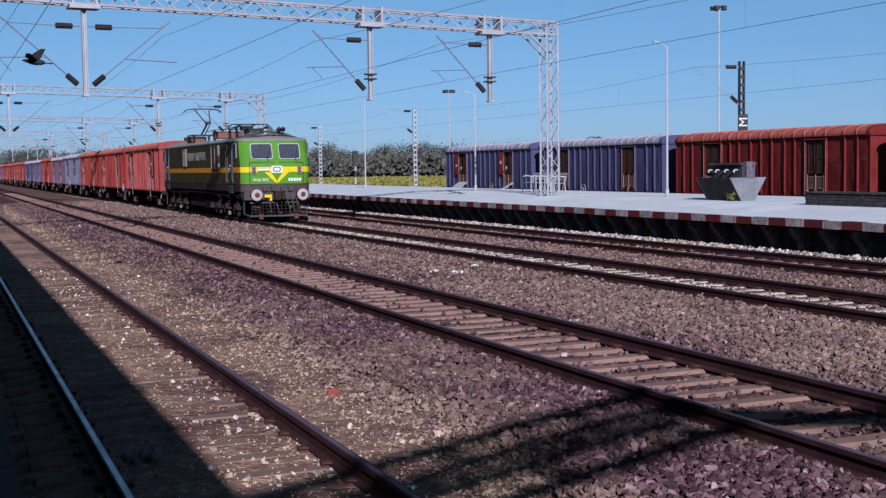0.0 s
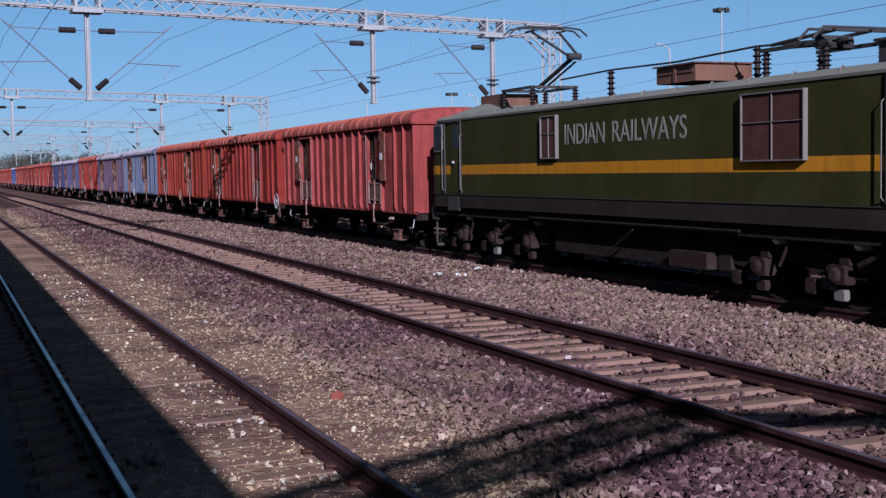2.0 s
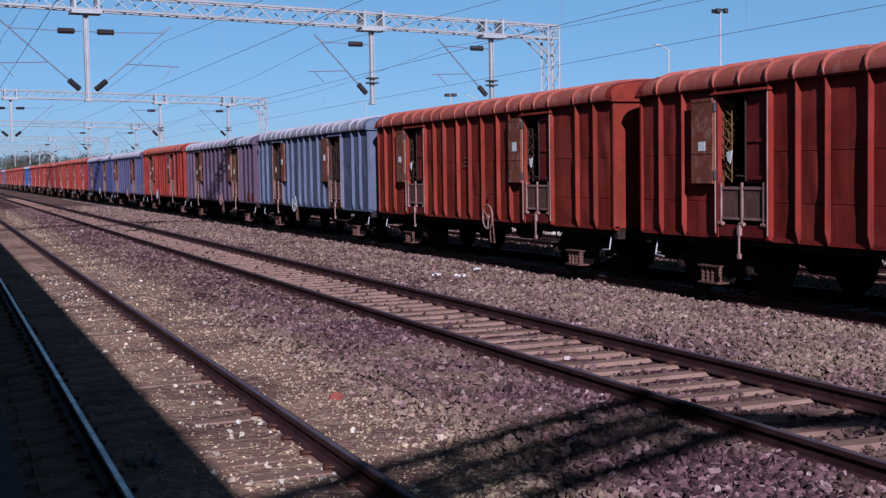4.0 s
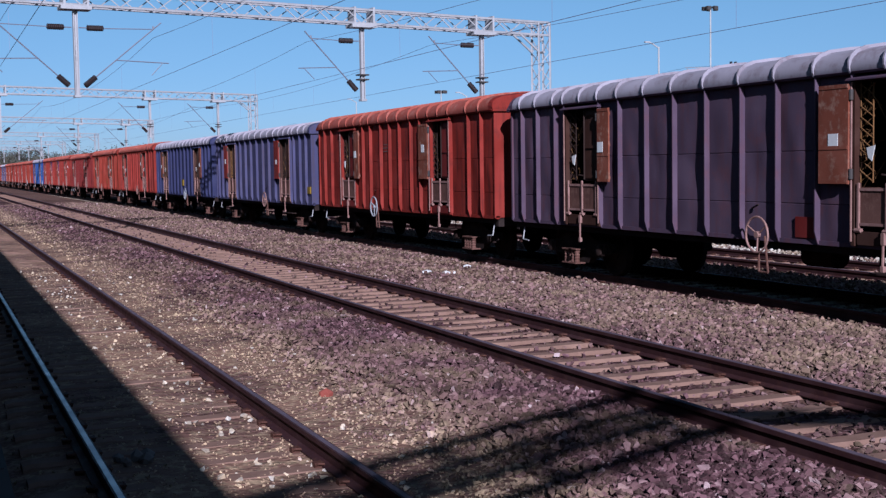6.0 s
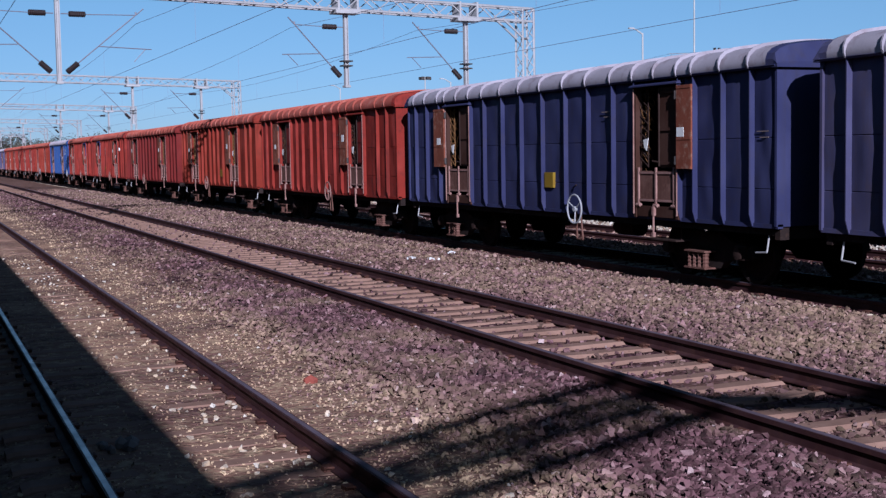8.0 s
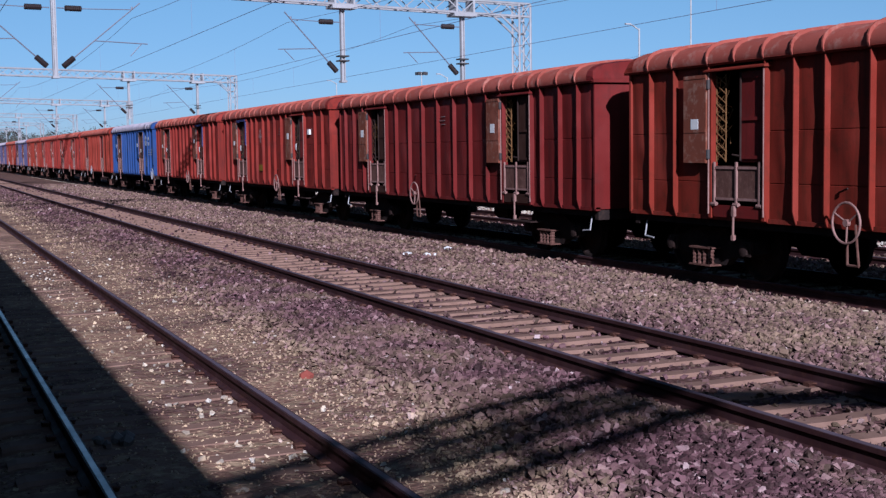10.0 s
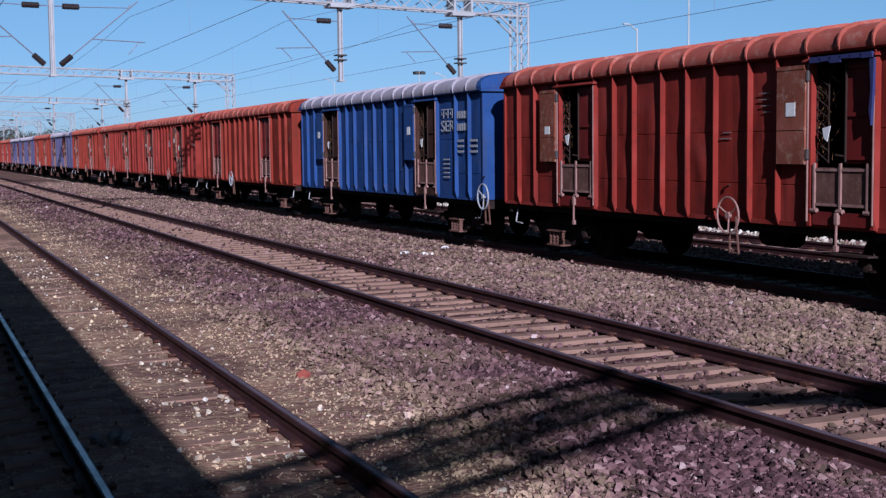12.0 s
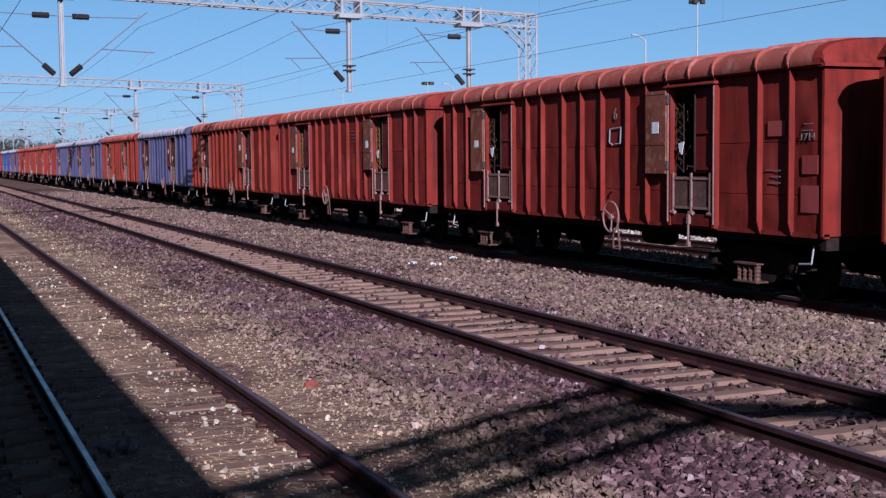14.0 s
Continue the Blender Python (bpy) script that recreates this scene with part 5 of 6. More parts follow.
# ---- platforms ----
def far_platform():
    """An island platform: paved top, red and white coping blocks, brackets and a recessed wall."""
    p = thing("far_platform", "long pale concrete island platform with red and white edge", "platform", kind="structure")
    top = [(19.62, .60), (19.62, .775), (19.66, .785), (22.5, .985), (26, 1.0), (29.3, .93), (29.4, .90), (29.4, .5)]
    part("paving", Build().prism(top, -80, 330), PLATFORM_TOP, p, "sun-bleached concrete paving")
    part("wall", Build().prism([(20.15, -.5), (20.15, .6), (29.2, .6), (29.2, -.9)], -80, 330), PLATFORM_WALL, p, "dark recessed wall")
    block = Build().chamfer(19.53, 19.75, -.345, .345, .60, .79, .012)
    meshes = [block.mesh("coping_block", m) for m in (COPING_RED, COPING_WHITE)]
    r = random.Random(2)
    rest = [Build(), Build()]
    for i in range(-40, 330):
        y = 27.45 + .70 * i
        if 12 < y < 92:
            part("coping_block", meshes[i % 2], None, p, at=(r.uniform(-.012, .008), y, r.uniform(-.006, .006)))
        elif y > 92:
            rest[i % 2].box(19.53, 19.75, y - .345, y + .345, .54, .79)
    for k in (0, 1):
        tagged(part("coping_rest", rest[k], (COPING_RED, COPING_WHITE)[k], p), kind="stuff")
    bracket = Build().prism([(20.2, .56), (19.66, .56), (19.70, .42), (19.95, .15), (20.02, -.3), (20.2, -.3)], -.11, .11).mesh("bracket", WHITEWASH)
    for i in range(60):
        part("bracket", bracket, None, p, at=(0, 13 + 1.15 * i, 0))
    return p


def near_platform():
    p = thing("near_platform", "shaded stone-paved platform where the viewer stands", "platform", kind="structure")
    part("slab", Build().prism([(-14, -.6), (.10, -.6), (.10, .60), (-14, .60)], -80, 330), NEAR_PAVING, p)
    flag = Build().chamfer(-.60, .28, -.49, .49, .62, .84, .015).mesh("edge_flag", NEAR_PAVING)
    for i in range(30):
        part("edge_flag", flag, None, p, at=(0, 1.5 + i * 1.0, 0))
    part("paving", Build().box(-14, -.61, -80, 330, .60, .838).box(-.60, .279, -80, 1.0, .60, .838).box(-.60, .279, 31.0, 330, .60, .838), NEAR_PAVING, p)
    canopy = thing("platform_canopy", "corrugated sheet canopy over the near platform on steel columns", "canopy", kind="structure")
    b = Build()
    n = 220
    b.v = [(x, -70 + 330 * i / n, 5.40 + (.35 if x < -5 else 0) + .02 * (i % 2) - d) for d in (0, .03) for i in range(n + 1) for x in (-13.5, -6.0, -1.29)]
    m = (n + 1) * 3
    b.f = [(k * m + i * 3 + j, k * m + i * 3 + j + 1, k * m + i * 3 + j + 4, k * m + i * 3 + j + 3) for k in (0, 1) for i in range(n) for j in (0, 1)]
    part("roof_sheet", b, GALV, canopy)
    part("fascia", Build().box(-1.34, -1.29, -70, 260, 5.18, 5.42), GALV, canopy)
    for i in range(34):
        part("column", Build().tube((-5.5, -68 + i * 9.7, .83), (-5.5, -68 + i * 9.7, 5.5), .11, 10).path([(-5.5, -68 + i * 9.7, 4.6), (-3.4, -68 + i * 9.7, 5.36)], .05), GALV, canopy)
    # added out of view to hold sky light off the shaded platform and track
    single("station_wall", Build().box(-14.3, -14, -75, 300, -.5, 5.9), NEAR_PAVING, "long plain unseen wall added behind the platform to block sky light", "wall", kind="structure")


# ---- overhead line ----
BEAM_Z = 7.36
MASTS = [(4.55, (2.1, 7.15)), (14.92, (12.9,)), (20.02, (17.95,))]


def lattice(b, p, q, half, step, r, brace):
    """A square lattice girder from p to q."""
    p, q = Vector(p), Vector(q)
    d = (q - p).normalized()
    u = d.orthogonal().normalized() if abs(d.z) > .9 else Vector((0, 0, 1)).cross(d).normalized()
    if abs(d.z) > .9:
        u = Vector((1, 0, 0))
    w = d.cross(u)
    corners = [u * half + w * half, -u * half + w * half, -u * half - w * half, u * half - w * half]
    for c in corners:
        b.tube(p + c, q + c, r, 5)
    n = max(2, int((q - p).length / step))
    for i in range(n):
        a, e = p + (q - p) * i / n, p + (q - p) * (i + 1) / n
        for k in range(4):
            c0, c1 = corners[k], corners[(k + 1) % 4]
            b.tube(a + (c0 if i % 2 else c1), e + (c1 if i % 2 else c0), brace, 4)
    return b


def line_insulator(b, p, q, r=.105):
    p, q = Vector(p), Vector(q)
    d, h = (q - p).normalized(), (q - p).length
    rings = [(r * .6, 0)]
    for i in range(9):
        rings += [(r, h * (i + .35) / 9), (r * .82, h * (i + .8) / 9)]
    return b.lathe(rings + [(r * .5, h)], d, p, 9)


def skewed(y):
    """Portals stand a little askew to the tracks."""
    return pose(22.75, y, 0, 0, 0, 6) @ pose(-22.75, 0, 0)


def build_gantry(y):
    g = thing("catenary_gantry", "galvanised lattice portal carrying overhead wires across the tracks", "gantry", "row of catenary gantries", at=skewed(y))
    rise = .018
    leg = part("leg", lattice(Build(), (22.75, 0, .95), (22.75, 0, 7.85), .26, .55, .045, .019).box(22.35, 23.15, -.4, .4, .75, 1.0), GALV, g, "lattice leg on the platform")
    part("leg", lattice(Build(), (-14.6, 0, -.3), (-14.6, 0, 8.4), .26, .7, .045, .018), GALV, g)
    part("knee_bracket", Build().tube((22.5, -.25, 6.7), (21.6, -.25, 7.4), .04, 6).tube((22.5, .25, 6.7), (21.6, .25, 7.4), .04, 6).tube((22.75, -.25, 6.7), (22.75, .25, 6.7), .05, 6), GALV, g)
    part("beam", lattice(Build(), (23.0, 0, BEAM_Z + .25), (-14.8, 0, BEAM_Z + .25 + 37.8 * rise), .25, .62, .050, .024), GALV, g, "long lattice beam")
    for x, tips in MASTS:
        z1 = BEAM_Z + (22.7 - x) * .018 - .02
        part("mast_clamp", Build().chamfer(x - .5, x + .5, -.32, .32, z1 - .12, z1, .02).box(x - .42, x - .34, -.3, .3, z1, z1 + .62).box(x + .34, x + .42, -.3, .3, z1, z1 + .62), GALV, g)
        mast = part("drop_mast", Build().box(x - .075, x - .045, -.08, .08, 4.75, z1).box(x + .045, x + .075, -.08, .08, 4.75, z1).box(x - .045, x + .045, -.012, .012, 4.75, z1).chamfer(x - .11, x + .11, -.14, .14, 4.68, 4.76, .02), GALV, g, "steel drop mast")
        for tip in tips:
            s = 1 if tip > x else -1
            a, e = Vector((x + s * .12, 0, 4.95)), Vector((tip, 0, 7.02 if x < 8 else 6.92))
            d = (e - a).normalized()
            part("cantilever", Build().tube(a + d * .62, e + d * .35, .022, 6).tube(e, e + Vector((0, 0, .1)), .03, 6), ARM, g, "sloping cantilever tube")
            part("insulator", line_insulator(Build(), a + d * .18, a + d * .66), PORCELAIN, g, "dark ribbed insulator")
            up = Vector((x + s * .12, 0, e.z - .04))
            part("stay_tube", Build().tube(up + Vector((s * .8, 0, .0)), e, .016, 5).tube(up, up + Vector((s * .25, 0, 0)), .02, 5), ARM, g)
            part("insulator", line_insulator(Build(), up + Vector((s * .25, 0, 0)), up + Vector((s * .8, 0, 0))), PORCELAIN, g, "dark ribbed insulator")
            m = a + (e - a) * .48
            part("steady_arm", Build().tube(m, (tip + s * .5, 0, m.z - .06), .018, 5).path([(tip + s * .3, 0, m.z - .05), (tip - s * .1, 0, 5.46)], .014, 5), ARM, g)
        if len(tips) == 1:
            part("mast_ring", Build().box(x - .2, x + .2, -.16, .16, 5.45, 5.50).box(x - .2, x + .2, -.16, .16, 5.62, 5.67), DARK_STEEL, g)
    return g


GANTRIES = [-14.0, 45.0, 93.0, 140.0, 188.0, 236.0, 284.0]


def overhead_wires(x, label, supports, top=6.9, low=5.42, r=.0072):
    """Line > catenary wire, contact wire, each dropper."""
    line = thing("overhead_line", label, "overhead wire", "overhead wires")
    pts = [(x, supports[0], top)]
    for y0, y1 in zip(supports, supports[1:]):
        pts += [(x, y0 + (y1 - y0) * k / 10, top - .62 * 4 * (k / 10) * (1 - k / 10)) for k in range(1, 11)]
        for k in range(1, 6):
            f = k / 6
            part("dropper", Build().tube((x, y0 + (y1 - y0) * f, top - .62 * 4 * f * (1 - f)), (x, y0 + (y1 - y0) * f, low), .004, 4), WIRE, line)
    part("catenary_wire", Build().wire(pts, r), WIRE, line)
    part("contact_wire", Build().tube((x, supports[0], low), (x, supports[-1], low), r, 5), WIRE, line)
    return line


def lamp_post(at, height, arm=-.42, label="slim white platform lamp post with a short arm"):
    x, y, z = at
    p = thing("lamp_post", label, "lamp post", "platform lamp posts", at=at)
    part("pole", Build().tube((0, 0, 0), (0, 0, height), .045, 10, .030).lathe([(.13, 0), (.13, .03), (.07, .05), (.07, .3)], (0, 0, 1), (0, 0, 0), 10), WHITE_PAINT, p)
    part("arm", Build().path([(0, 0, height - .05), (arm * .6, 0, height + .10), (arm, 0, height + .16)], .025, 6), WHITE_PAINT, p)
    part("lamp_head", Build().chamfer(arm - .16, arm + .05, -.05, .05, height + .13, height + .18, .02), GALV, p)
    return p


def line_mast(at, height, board=False, painted=WHITE_PAINT):
    """A mast of two channels laced with battens, with its two insulators."""
    p = thing("catenary_mast", "laced steel catenary mast beside the yard tracks", "mast", "catenary masts", at=at)
    b = Build().box(-.16, -.11, -.09, .09, 0, height).box(.11, .16, -.09, .09, 0, height)
    part("channels", b, painted, p)
    for i in range(int(height / .42)):
        part("batten", Build().box(-.11, .11, -.1, -.085, .3 + i * .42, .46 + i * .42), painted, p)
    part("insulator", line_insulator(Build(), (-.35, 0, height - .3), (-.95, 0, height - .3)), PORCELAIN, p, "dark ribbed insulator")
    part("insulator", line_insulator(Build(), (-.25, 0, height - 2.1), (-.65, 0, height - 1.8)), PORCELAIN, p, "dark ribbed insulator")
    part("bracket_tube", Build().tube((-.16, 0, height - .3), (-2.9, 0, height - .35), .02, 5).tube((-.16, 0, height - 2.2), (-2.8, 0, height - .4), .022, 5), GALV, p)
    if board:
        part("board", Build().box(-.28, .30, -.13, -.115, height - 3.55, height - 2.7), DARK_STEEL, p, "black letter board")
        me = lettering("M", .5, .42)
        me.materials.append(PAPER)
        word = part("board_letter", me, None, p, "white letter turned on its side")
        word.matrix_basis = Matrix(((0, -1, 0, .26), (0, 0, -1, -.136), (1, 0, 0, height - 3.32), (0, 0, 0, 1)))
    return p


def shadow_arm():
    """An unseen lattice arm over the first track, shaped to cast the streaked ballast shadow."""
    g = thing("bracket_gantry", "unseen lattice arm shaped to cast the streaked shadow over the ballast", "gantry", at=pose(-.44, -8.5, 0, 0, 0, 26.7))
    part("arm", lattice(Build(), (-7.2, 0, 8.0), (2.35, 0, 7.83), .27, .80, .095, .030), GALV, g, "lattice arm")
    # solid, so that its shadow makes the dark patch on the second track
    part("raked_end", Build().prism([(2.3, 7.68), (2.3, 7.98), (5.7, 6.62), (5.7, 6.34)], -.16, .16), GALV, g, "solid raked end of the arm")
    part("leg", lattice(Build(), (-7.2, 0, .83), (-7.2, 0, 8.3), .26, .55, .045, .02), GALV, g, "lattice leg")


far_platform()
near_platform()
shadow_arm()
first = build_gantry(GANTRIES[1])
for y in GANTRIES[:1] + GANTRIES[2:]:
    copy_thing(first, skewed(y))
for (x, words) in ((2.1, "first"), (7.5, "second"), (13.1, "third"), (18.05, "fourth")):
    overhead_wires(x, f"thin dark overhead wires with droppers above the {words} track", GANTRIES)
overhead_wires(35.62, "thin dark overhead wires above the yard track", [6.3, 54.3, 99.6, 128.0, 175.0], 7.04, 5.5)

lamp_post((24.36, 38.85, .985), 5.4)
lamp_post((24.53, 56.6, .985), 4.7)
lamp_post((23.76, 71.4, .985), 5.2)
line_mast((37.6, 99.6, -.5), 7.75)
line_mast((38.5, 54.3, -.5), 7.9, True, DARK_STEEL)
line_mast((37.6, 128, -.5), 7.3)

# parked wagons on the yard track
YARD_X, YARD_Z = 34.4, -.20
for y, colours, doors, words in ((37.75, MAR, "shut", "oxide-red ribbed covered wagon parked beyond the platform"), (22.9, MAR, "front", "oxide-red ribbed covered wagon parked in the yard"),
                                 (52.5, SLATE, "shut", "slate-grey ribbed covered wagon parked beyond the platform"), (67.1, SLATE, "both", "slate-grey parked covered wagon with open doors")):
    w = copy_thing(kinds[doors], pose(YARD_X, y, YARD_Z))
    w.scale = (1, 1, 1.014)
    repaint(w, *colours)
    tagged(w, words, "wagon", "parked wagons")
yard = thing("railway_track", "yard track behind the platform with parked wagons on it", "track", "parallel railway tracks", at=(YARD_X, 0, YARD_Z))
for s in (-1, 1):
    part("rail", Build().prism(rail_outline(s * GAUGE, 0), -40, 300), RAIL_STEEL, yard)
b = Build()
for i in range(300):
    b.box(-1.35, 1.35, -30 + i * .6 - .11, -30 + i * .6 + .11, -.36, -.17)
tagged(part("sleeper_row", b, SLEEPER, yard), kind="stuff")


# ---- things on the platform ----
def water_stand():
    """A drinking-water stand: a tapered trough with a tap wall and a pillar."""
    w = thing("water_stand", "grey concrete drinking-water trough with a row of taps", "water trough", at=(23.65, 33.0, .99))
    end = [(-.25, 0), (.25, 0), (.68, .74), (-.68, .74)]
    # shade under the sloping sides is put into their colour; the sunlit ends stay pale
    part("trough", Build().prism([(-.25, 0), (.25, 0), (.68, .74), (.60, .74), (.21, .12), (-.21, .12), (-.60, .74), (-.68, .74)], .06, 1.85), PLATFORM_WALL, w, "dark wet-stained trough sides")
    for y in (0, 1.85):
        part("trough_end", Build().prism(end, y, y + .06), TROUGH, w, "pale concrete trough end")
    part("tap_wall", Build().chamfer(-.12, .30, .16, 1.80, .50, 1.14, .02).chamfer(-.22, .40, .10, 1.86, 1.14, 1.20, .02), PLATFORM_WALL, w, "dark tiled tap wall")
    part("pillar", Build().chamfer(-.06, .24, -.02, .16, .72, 1.24, .03), WHITEWASH, w, "flaking whitewashed pillar")
    for y in (.4, .9, 1.4, 1.8):
        part("tap", Build().path([(-.12, y, .98), (-.24, y, .98), (-.26, y, .90)], .03, 7), GALV, w)
    weed = Build()
    q = random.Random(12)
    for i in range(60):
        p = Vector((-.34 + q.gauss(0, .10), .25 + q.gauss(0, .16), q.uniform(0, .22)))
        u = Vector((q.gauss(0, .05), q.gauss(0, .05), .03 + q.random() * .07))
        n = u.orthogonal().normalized() * .025
        weed.add([p - n, p + n, p + u + n * .6, p + u - n * .6, p + u * 1.5], [(0, 1, 2, 3), (3, 2, 4)])
    tagged(part("weeds", weed, LEAVES_LIGHT, w, "yellow-green weeds at the foot"), kind="stuff")
    return w


def platform_bench(at):
    p = thing("platform_bench", "white tubular steel bench on the far platform", "bench", at=at)
    for i in range(5):
        part("slat", Build().chamfer(-.05 + i * .1 - .04, -.05 + i * .1 + .04, 0, 1.9, .43, .455, .008), GALV, p)
    for i in range(3):
        part("back_slat", Build().chamfer(.43 + i * .02, .45 + i * .02, 0, 1.9, .56 + i * .12, .64 + i * .12, .008), GALV, p)
    for y in (.08, .95, 1.82):
        part("frame", Build().path([(-.1, y, 0), (-.1, y, .72), (.1, y, .76), (.44, y, .70), (.42, y, .42), (.46, y, 0)], .025, 6), WHITE_PAINT, p)
    return p


def low_planter():
    p = thing("low_wall", "low dark brick wall along the back of the platform", "wall", at=(22.63, 16.9, .96))
    r = random.Random(4)
    part("core", Build().box(.02, .38, 0, 12.0, 0, .36), PLATFORM_WALL, p)
    part("cap", Build().chamfer(-.04, .44, -.03, 12.03, .36, .41, .01), PLATFORM_WALL, p)
    me = Build().chamfer(0, .03, -.11, .11, -.035, .035, .006).mesh("brick", PLATFORM_WALL)
    for row in range(4):
        for i in range(50):
            part("brick", me, None, p, at=(-.008 + r.uniform(0, .006), .13 + i * .24 - (.06 if row % 2 else 0), .045 + row * .085))
    return p


water_stand()
low_planter()
platform_bench((25.2, 50.6, .985))
platform_bench((24.6, 48.0, .985))
for x, y, a in ((31.6, 70.2, 20), (31.8, 63.5, -15)):
    f = thing("loading_board", "pale sheet-metal board leaning at an open wagon door", "board", at=pose(29.2, y, .95, 0, -30, a))
    part("sheet", Build().chamfer(-.6, .6, -.4, .4, 0, .03, .01), GALV, f)

# ---- trees, far land, litter and the bird ----
def leafy_tree(name, height, spread, seed, leaf, label):
    """Trunk with limbs and a ragged crown of leaf clumps."""
    r = random.Random(seed)
    t = thing(name, label, "tree", "far trees")
    b = Build()
    top = Vector((r.uniform(-.3, .3), r.uniform(-.3, .3), height * .55))
    b.tube((0, 0, -.4), top, height * .030, 7, height * .016)
    ends = [top]
    for i in range(8):
        a = i * .785 + r.uniform(-.3, .3)
        s = top * r.uniform(.55, 1)
        e = s + Vector((math.cos(a) * spread * r.uniform(.35, .75), math.sin(a) * spread * r.uniform(.35, .75), height * r.uniform(.08, .34)))
        b.tube(s, e, height * .012, 5, height * .004)
        ends.append(e)
    ends.append(top + Vector((0, 0, height * .33)))
    part("trunk", b, BARK, t)
    c = Build()
    for e in ends:
        for k in range(170):
            p = e + Vector((r.gauss(0, 1) * spread * .22, r.gauss(0, 1) * spread * .22, r.gauss(0, 1) * height * .085))
            s = r.uniform(.09, .24) * height / 8
            n = Vector((r.gauss(0, 1), r.gauss(0, 1), r.gauss(0, 1) + .6)).normalized()
            u = n.orthogonal().normalized()
            w = n.cross(u)
            c.add([p + u * s, p + w * s * r.uniform(.5, 1), p - u * s * r.uniform(.6, 1), p - w * s * r.uniform(.4, 1), p + n * s * .35], [(0, 1, 4), (1, 2, 4), (2, 3, 4), (3, 0, 4)])
    me = bpy.data.meshes.new("crown")
    me.from_pydata(c.v, [], c.f)
    me.materials.append(leaf)
    part("crown", me, None, t)
    return t


def palm(at):
    t = thing("palm_tree", "tall coconut palm showing above the parked wagons", "tree", at=at)
    r = random.Random(9)
    part("trunk", Build().path([(0, 0, 0), (.2, 0, 4), (.3, .1, 8), (.3, .1, 10.2)], .16, 8), BARK, t)
    for i in range(17):
        a, lift = i * .74, r.uniform(-.2, 1.0)
        b = Build()
        for k in range(9):
            f0, f1 = k / 9, (k + 1) / 9
            p = [Vector((.3 + math.cos(a) * 2.6 * f, .1 + math.sin(a) * 2.6 * f, 10.2 + lift * 1.6 * f - 1.9 * f * f)) for f in (f0, f1)]
            side = Vector((-math.sin(a), math.cos(a), -.45)) * .5 * (1 - f0 * .7)
            other = Vector((math.sin(a), -math.cos(a), -.45)) * .5 * (1 - f0 * .7)
            b.add([p[0], p[0] + (p[1] - p[0]) * .5, p[0] + side], [(0, 1, 2)]).add([p[0], p[0] + (p[1] - p[0]) * .5, p[0] + other], [(0, 1, 2)])
            b.tube(p[0], p[1], .03, 4)
        part("frond", b, LEAVES, t)
    return t


trees = [leafy_tree("tree", 5.4, 3.6, 31, LEAVES, "dark dusty green tree in the wood beyond the yard"), leafy_tree("tree", 4.8, 3.4, 32, LEAVES, "rounded dark green tree at the edge of the field"),
         leafy_tree("tree", 6.2, 3.0, 33, LEAVES, "tall thin-crowned tree standing above the wood")]
r = random.Random(77)
spots = []
for i in range(118):
    k = i / 117
    bearing = radians(2.6 + 33 * k + r.uniform(-.3, .3))
    d = max(r.uniform(390, 460), 47 / math.sin(bearing))
    spots.append((d * math.sin(bearing), d * math.cos(bearing), r.uniform(.8, 1.2) * d / 255))
for i, (x, y, s) in enumerate(spots):
    t = trees[i % 3] if i < 3 else copy_thing(trees[i % 3], Matrix())
    t.matrix_basis = pose(x, y, -.4, 0, 0, r.uniform(0, 360)) @ Matrix.Diagonal((s * 1.2, s * 1.2, s * r.uniform(.8, 1.05), 1))
palm((97.8, 177.0, -3.69))
palm((96.5, 188.3, -4.87))


def scrub(name, label, count, area, size, material, seed, tall=0.0):
    """Undergrowth as tufts of blades and leaves in one mesh."""
    q = random.Random(seed)
    c = Build()
    for i in range(count):
        x, y = area(q)
        s = size * q.uniform(.5, 1.5)
        lift = tall * q.random() * (.75 + .25 * noise.noise((x * .06, y * .06, 2)))
        for k in range(5):
            p = Vector((x + q.gauss(0, .4) * size, y + q.gauss(0, .4) * size, -.4 + q.uniform(0, .9) * s + lift))
            n = Vector((q.gauss(0, 1), q.gauss(0, 1), q.gauss(0, .6))).normalized()
            u = n.orthogonal().normalized() * s * .35
            w = n.cross(u)
            c.add([p + u, p + w * .7, p - u * .8, p - w], [(0, 1, 2, 3)])
    me = bpy.data.meshes.new(name)
    me.from_pydata(c.v, [], c.f)
    me.materials.append(material)
    return tagged(new(name, me), label, "undergrowth", kind="stuff")


scrub("bushes", "yellow-green bushes and tall grass beyond the yard", 8000, lambda q: (q.uniform(36, 110), 90 + 190 * q.random() ** 1.6), .55, LEAVES_LIGHT, 41)
scrub("undergrowth", "dark undergrowth filling the foot of the wood", 11000, lambda q: (lambda a, d: (max(d, 47 / math.sin(a)) * math.sin(a), max(d, 47 / math.sin(a)) * math.cos(a)))(radians(q.uniform(3, 36)), q.uniform(380, 450)), 1.9, LEAVES, 42, 6.2)

logs = thing("log_pile", "pile of brown timber lying in the field", "timber", at=(38.5, 125, -.4))
for i in range(14):
    part("log", Build().tube((r.uniform(-3, -2), 0, .25 + .28 * (i // 5)), (r.uniform(2.5, 4), r.uniform(-.4, .4), .25 + .28 * (i // 5)), .16, 7).moved(pose(0, (i % 5) * .42, 0)), BARK, logs)

signal = thing("shunt_signal", "small black and white signal post near the platform end", "signal", at=(29.5, 91, -.4))
part("post", Build().tube((0, 0, 0), (0, 0, 3.6), .07, 8), WHITE_PAINT, signal)
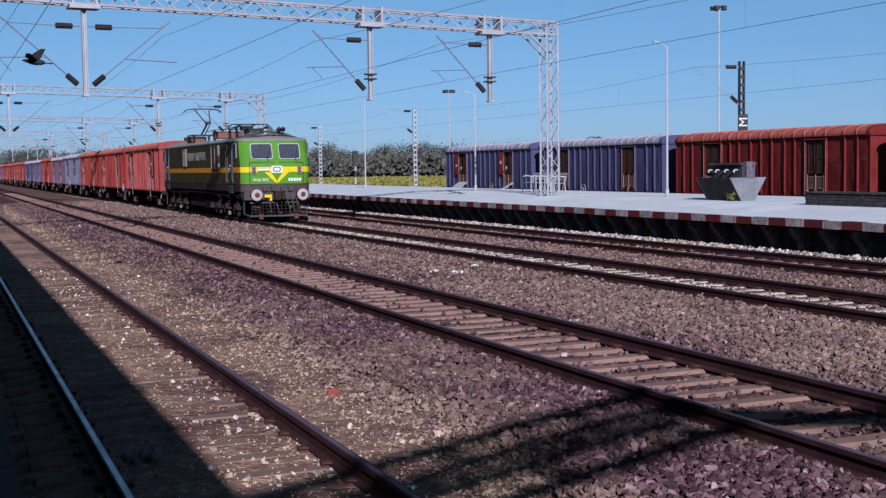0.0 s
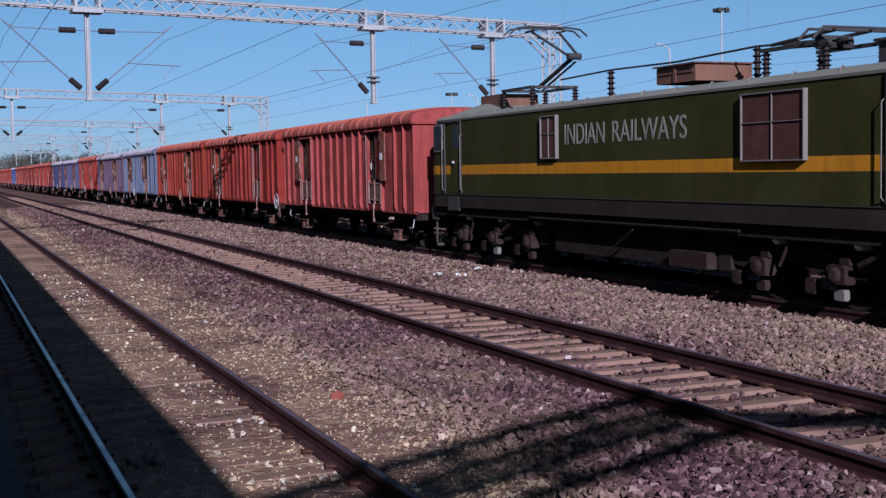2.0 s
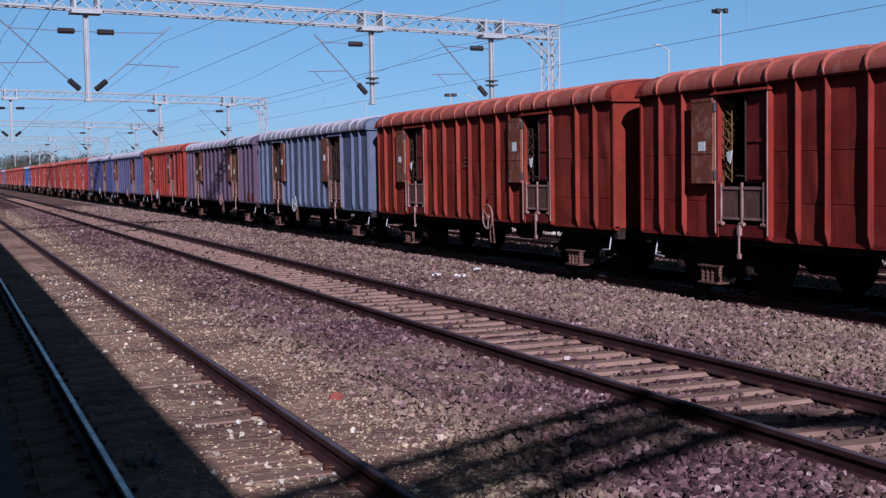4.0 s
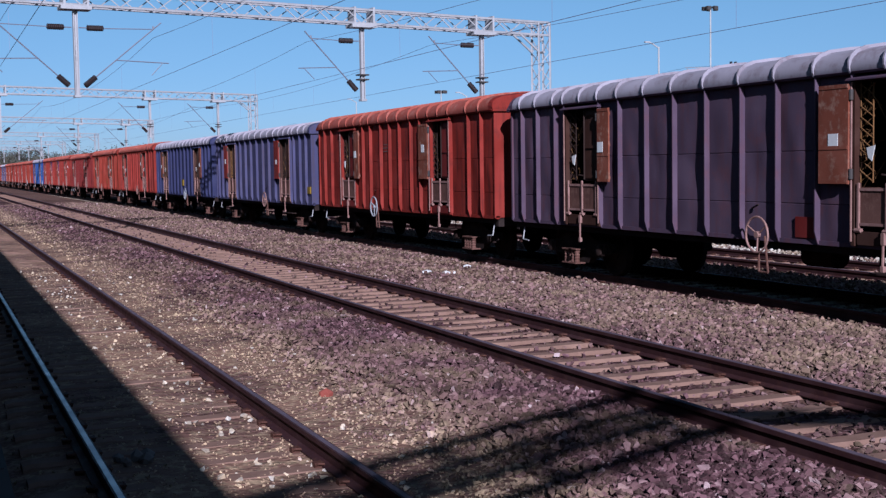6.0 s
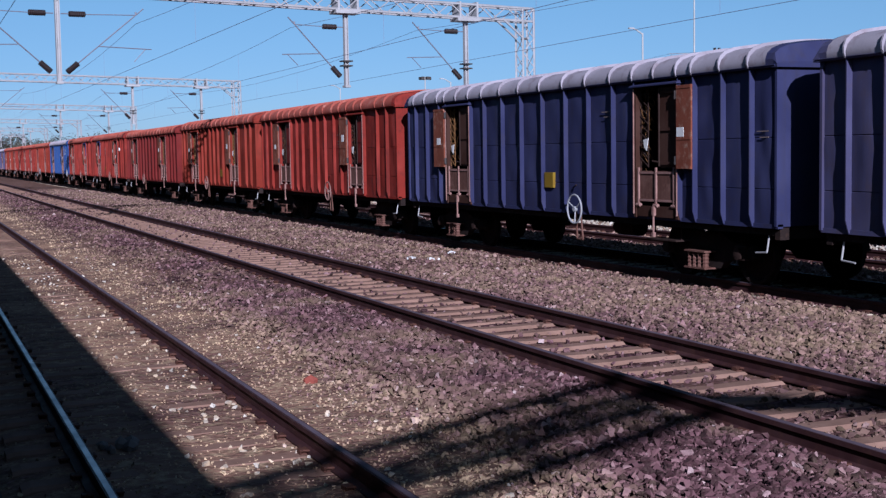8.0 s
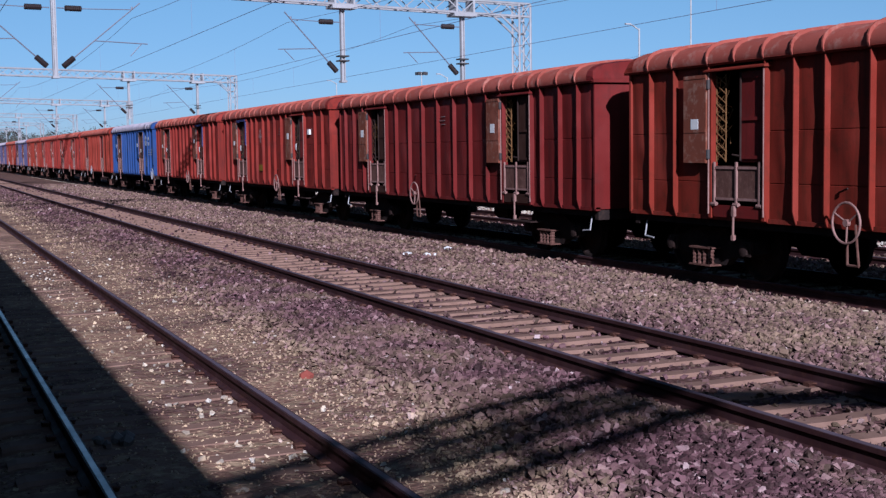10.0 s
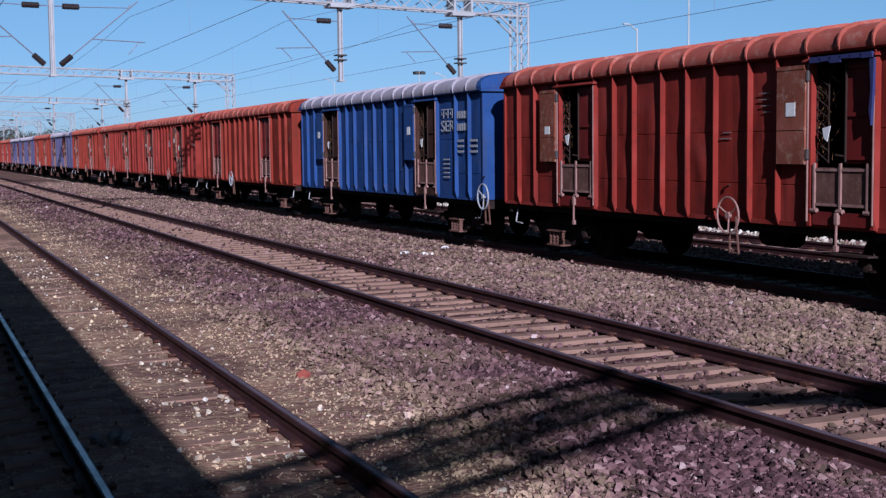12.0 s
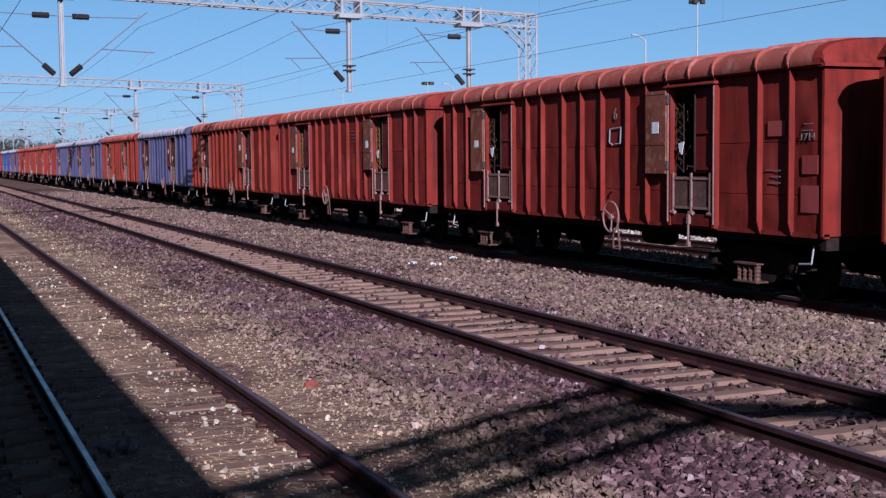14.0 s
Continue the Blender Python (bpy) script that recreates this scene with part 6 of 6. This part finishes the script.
for z in (.9, 1.9):
    part("black_band", Build().tube((0, 0, z), (0, 0, z + .5), .074, 8), DARK_STEEL, signal)
part("lamp_case", Build().chamfer(-.2, .2, -.15, .15, 2.75, 3.9, .03), DARK_STEEL, signal)

# tall yard lamp masts
for x, y, h in ((60.5, 88.5, 15.6), (52, 127, 11.0)):
    m = thing("high_mast", "tall slender floodlight mast beyond the yard", "floodlight mast", "floodlight masts", at=(x, y, -.4))
    part("pole", Build().tube((0, 0, 0), (0, 0, h), .10, 10, .06), WHITE_PAINT, m)
    part("ring", Build().torus((0, 0, h - .1), (0, 0, 1), .45, .03, 16, 5).tube((-.6, 0, h - .1), (.6, 0, h - .1), .03, 5).tube((0, -.6, h - .1), (0, .6, h - .1), .03, 5), DARK_STEEL, m)
    for i in range(5):
        a = i * 1.257
        part("floodlight", Build().chamfer(-.18, .18, -.14, .14, -.2, .12, .03).moved(pose(.5 * math.cos(a), .5 * math.sin(a), h - .15)), DARK_STEEL, m)

hill = Build()
n = 40
for i in range(n + 1):
    a = radians(26 + 26 * i / n)
    f = i / n
    top = 2600 * math.tan(radians(.2 + 2.2 * math.exp(-((f - .72) / .22) ** 2) + .18 * math.sin(f * 17) + .1 * math.sin(f * 41)))
    hill.v += [(2600 * math.sin(a), 2600 * math.cos(a), -20), (2600 * math.sin(a), 2600 * math.cos(a), top), (3300 * math.sin(a), 3300 * math.cos(a), top * .9)]
hill.f = [(i * 3 + j, i * 3 + 3 + j, i * 3 + 4 + j, i * 3 + 1 + j) for i in range(n) for j in (0, 1)]
# the distance haze is put into the ridge's blue colour
single("far_ridge", hill, plain("hazy_blue_hill", (.10, .15, .27), 1.0, 0, 0), "low hazy blue ridge on the horizon", "hill", kind="structure", smooth=True)

# litter on the bed
def litter(name, label, at, w, d, material, seed, lumps=1):
    q = random.Random(seed)
    b = Build()
    for k in range(lumps):
        n = 9
        ox, oy = (q.uniform(-w, w), q.uniform(-d, d)) if lumps > 1 else (0, 0)
        sc = 1 if lumps == 1 else q.uniform(.3, .7)
        ring = [(ox + sc * w * math.cos(6.283 * i / n) * q.uniform(.6, 1), oy + sc * d * math.sin(6.283 * i / n) * q.uniform(.6, 1)) for i in range(n)]
        b.add([(x, y, q.uniform(0, .02)) for x, y in ring] + [(ox, oy, .045 * q.uniform(.6, 1.5))] + [(x * .9, y * .9, -.03) for x, y in ring], [(i, (i + 1) % n, n) for i in range(n)] + [(i, n + 1 + i, n + 1 + (i + 1) % n, (i + 1) % n) for i in range(n)])
    ob = single(name, b, material, label, "litter")
    ob.location = (at[0], at[1], ballast_height(at[0], at[1]) + .03)
    return ob


litter("paper_scrap", "crumpled white paper lying on the ballast", (9.69, 24.6), .14, .13, PAPER, 1)
litter("paper_scrap", "small white paper scraps on the ballast", (10.15, 24.4), .14, .10, PAPER, 2, 3)
litter("paper_scrap", "torn white paper near the train's track", (11.3, 26.2), .12, .12, PAPER, 3)
litter("red_rag", "faded red rag among the stones", (3.69, 12.25), .09, .07, PLASTIC_RED, 4)
litter("plastic_bag", "grey crumpled plastic bag in the shaded track", (1.46, 10.3), .12, .14, LOCO_GREY, 5, 5)

white = island_stones("limed_stones", [(0, (.16, .14, .13)), (.5, (.26, .24, .22)), (1, (.44, .43, .41))])
loose_stones("limed_ballast", "whitened stones along the far platform foot", white, 3400, lambda q: (19.05 + .85 * q.random() ** .6, q.uniform(15, 75), 1.25), .05, 21)
loose_stones("limed_ballast", "spilled white grains between the rails of the train's track", white, 1500, lambda q: (13.17 + q.gauss(0, .28), q.uniform(12, 45), .7), .04, 22)
loose_stones("pale_stones", "scattered pale stones along the near track", white, 380, lambda q: (1.9 + abs(q.gauss(0, 1.1)), 6 + 26 * q.random() ** 1.4, .7), .046, 23)

bird = thing("crow", "dark crow flying over the tracks with spread wings", "bird")
part("body", Build().lathe([(.01, -.26), (.05, -.2), (.075, -.06), (.07, .06), (.045, .14), (.04, .19), (.012, .27)], (0, 1, 0), (0, 0, 0), 10), CROW, bird)
for s in (-1, 1):
    part("wing", Build().prism([(s * .04, -.10), (s * .04, .08), (s * .22, .13), (s * .44, .02), (s * .46, -.08), (s * .25, -.09)], -.006, .008, "z").moved(pose(0, 0, .02, 0, s * -28, 0)), CROW, bird)
part("tail", Build().prism([(-.03, -.2), (.03, -.2), (.08, -.40), (-.08, -.40)], -.004, .004, "z"), CROW, bird)
bird.scale = (.8, .8, .8)

# ---- the passing train: the first wagon's front end along the track, second by second ----
TRAIN_AT = [(0.0, 71.3), (0.5, 61.2), (1.0, 51.1), (1.5, 40.95), (2.0, 30.8), (2.5, 20.9), (3.0, 10.9),
            (5.5, -38.4), (6.0, -48.35), (6.5, -58.1), (7.0, -68.35), (7.5, -78.5), (8.0, -88.72),
            (10.5, -138.02), (11.0, -148.03), (11.5, -158.03), (12.0, -168.08), (12.5, -178.09), (13.0, -188.06),
            (13.5, -198.07), (14.0, -208.11)]


def motions():
    for ob, offset in train:
        walk(ob, [(t, pose(13.17, s + offset, 0.04)) for t, s in TRAIN_AT])

    # the crow leaves to the left within the first moments and flies on over the tracks
    walk(bird, [(t, pose(1.64 - 4.6 * t, 23.2 + 2.4 * t, 4.13 + .25 * t, 8, -12, 62)) for t in (0.0, 1.0, 4.0, 8.0, 14.0)])


motions()
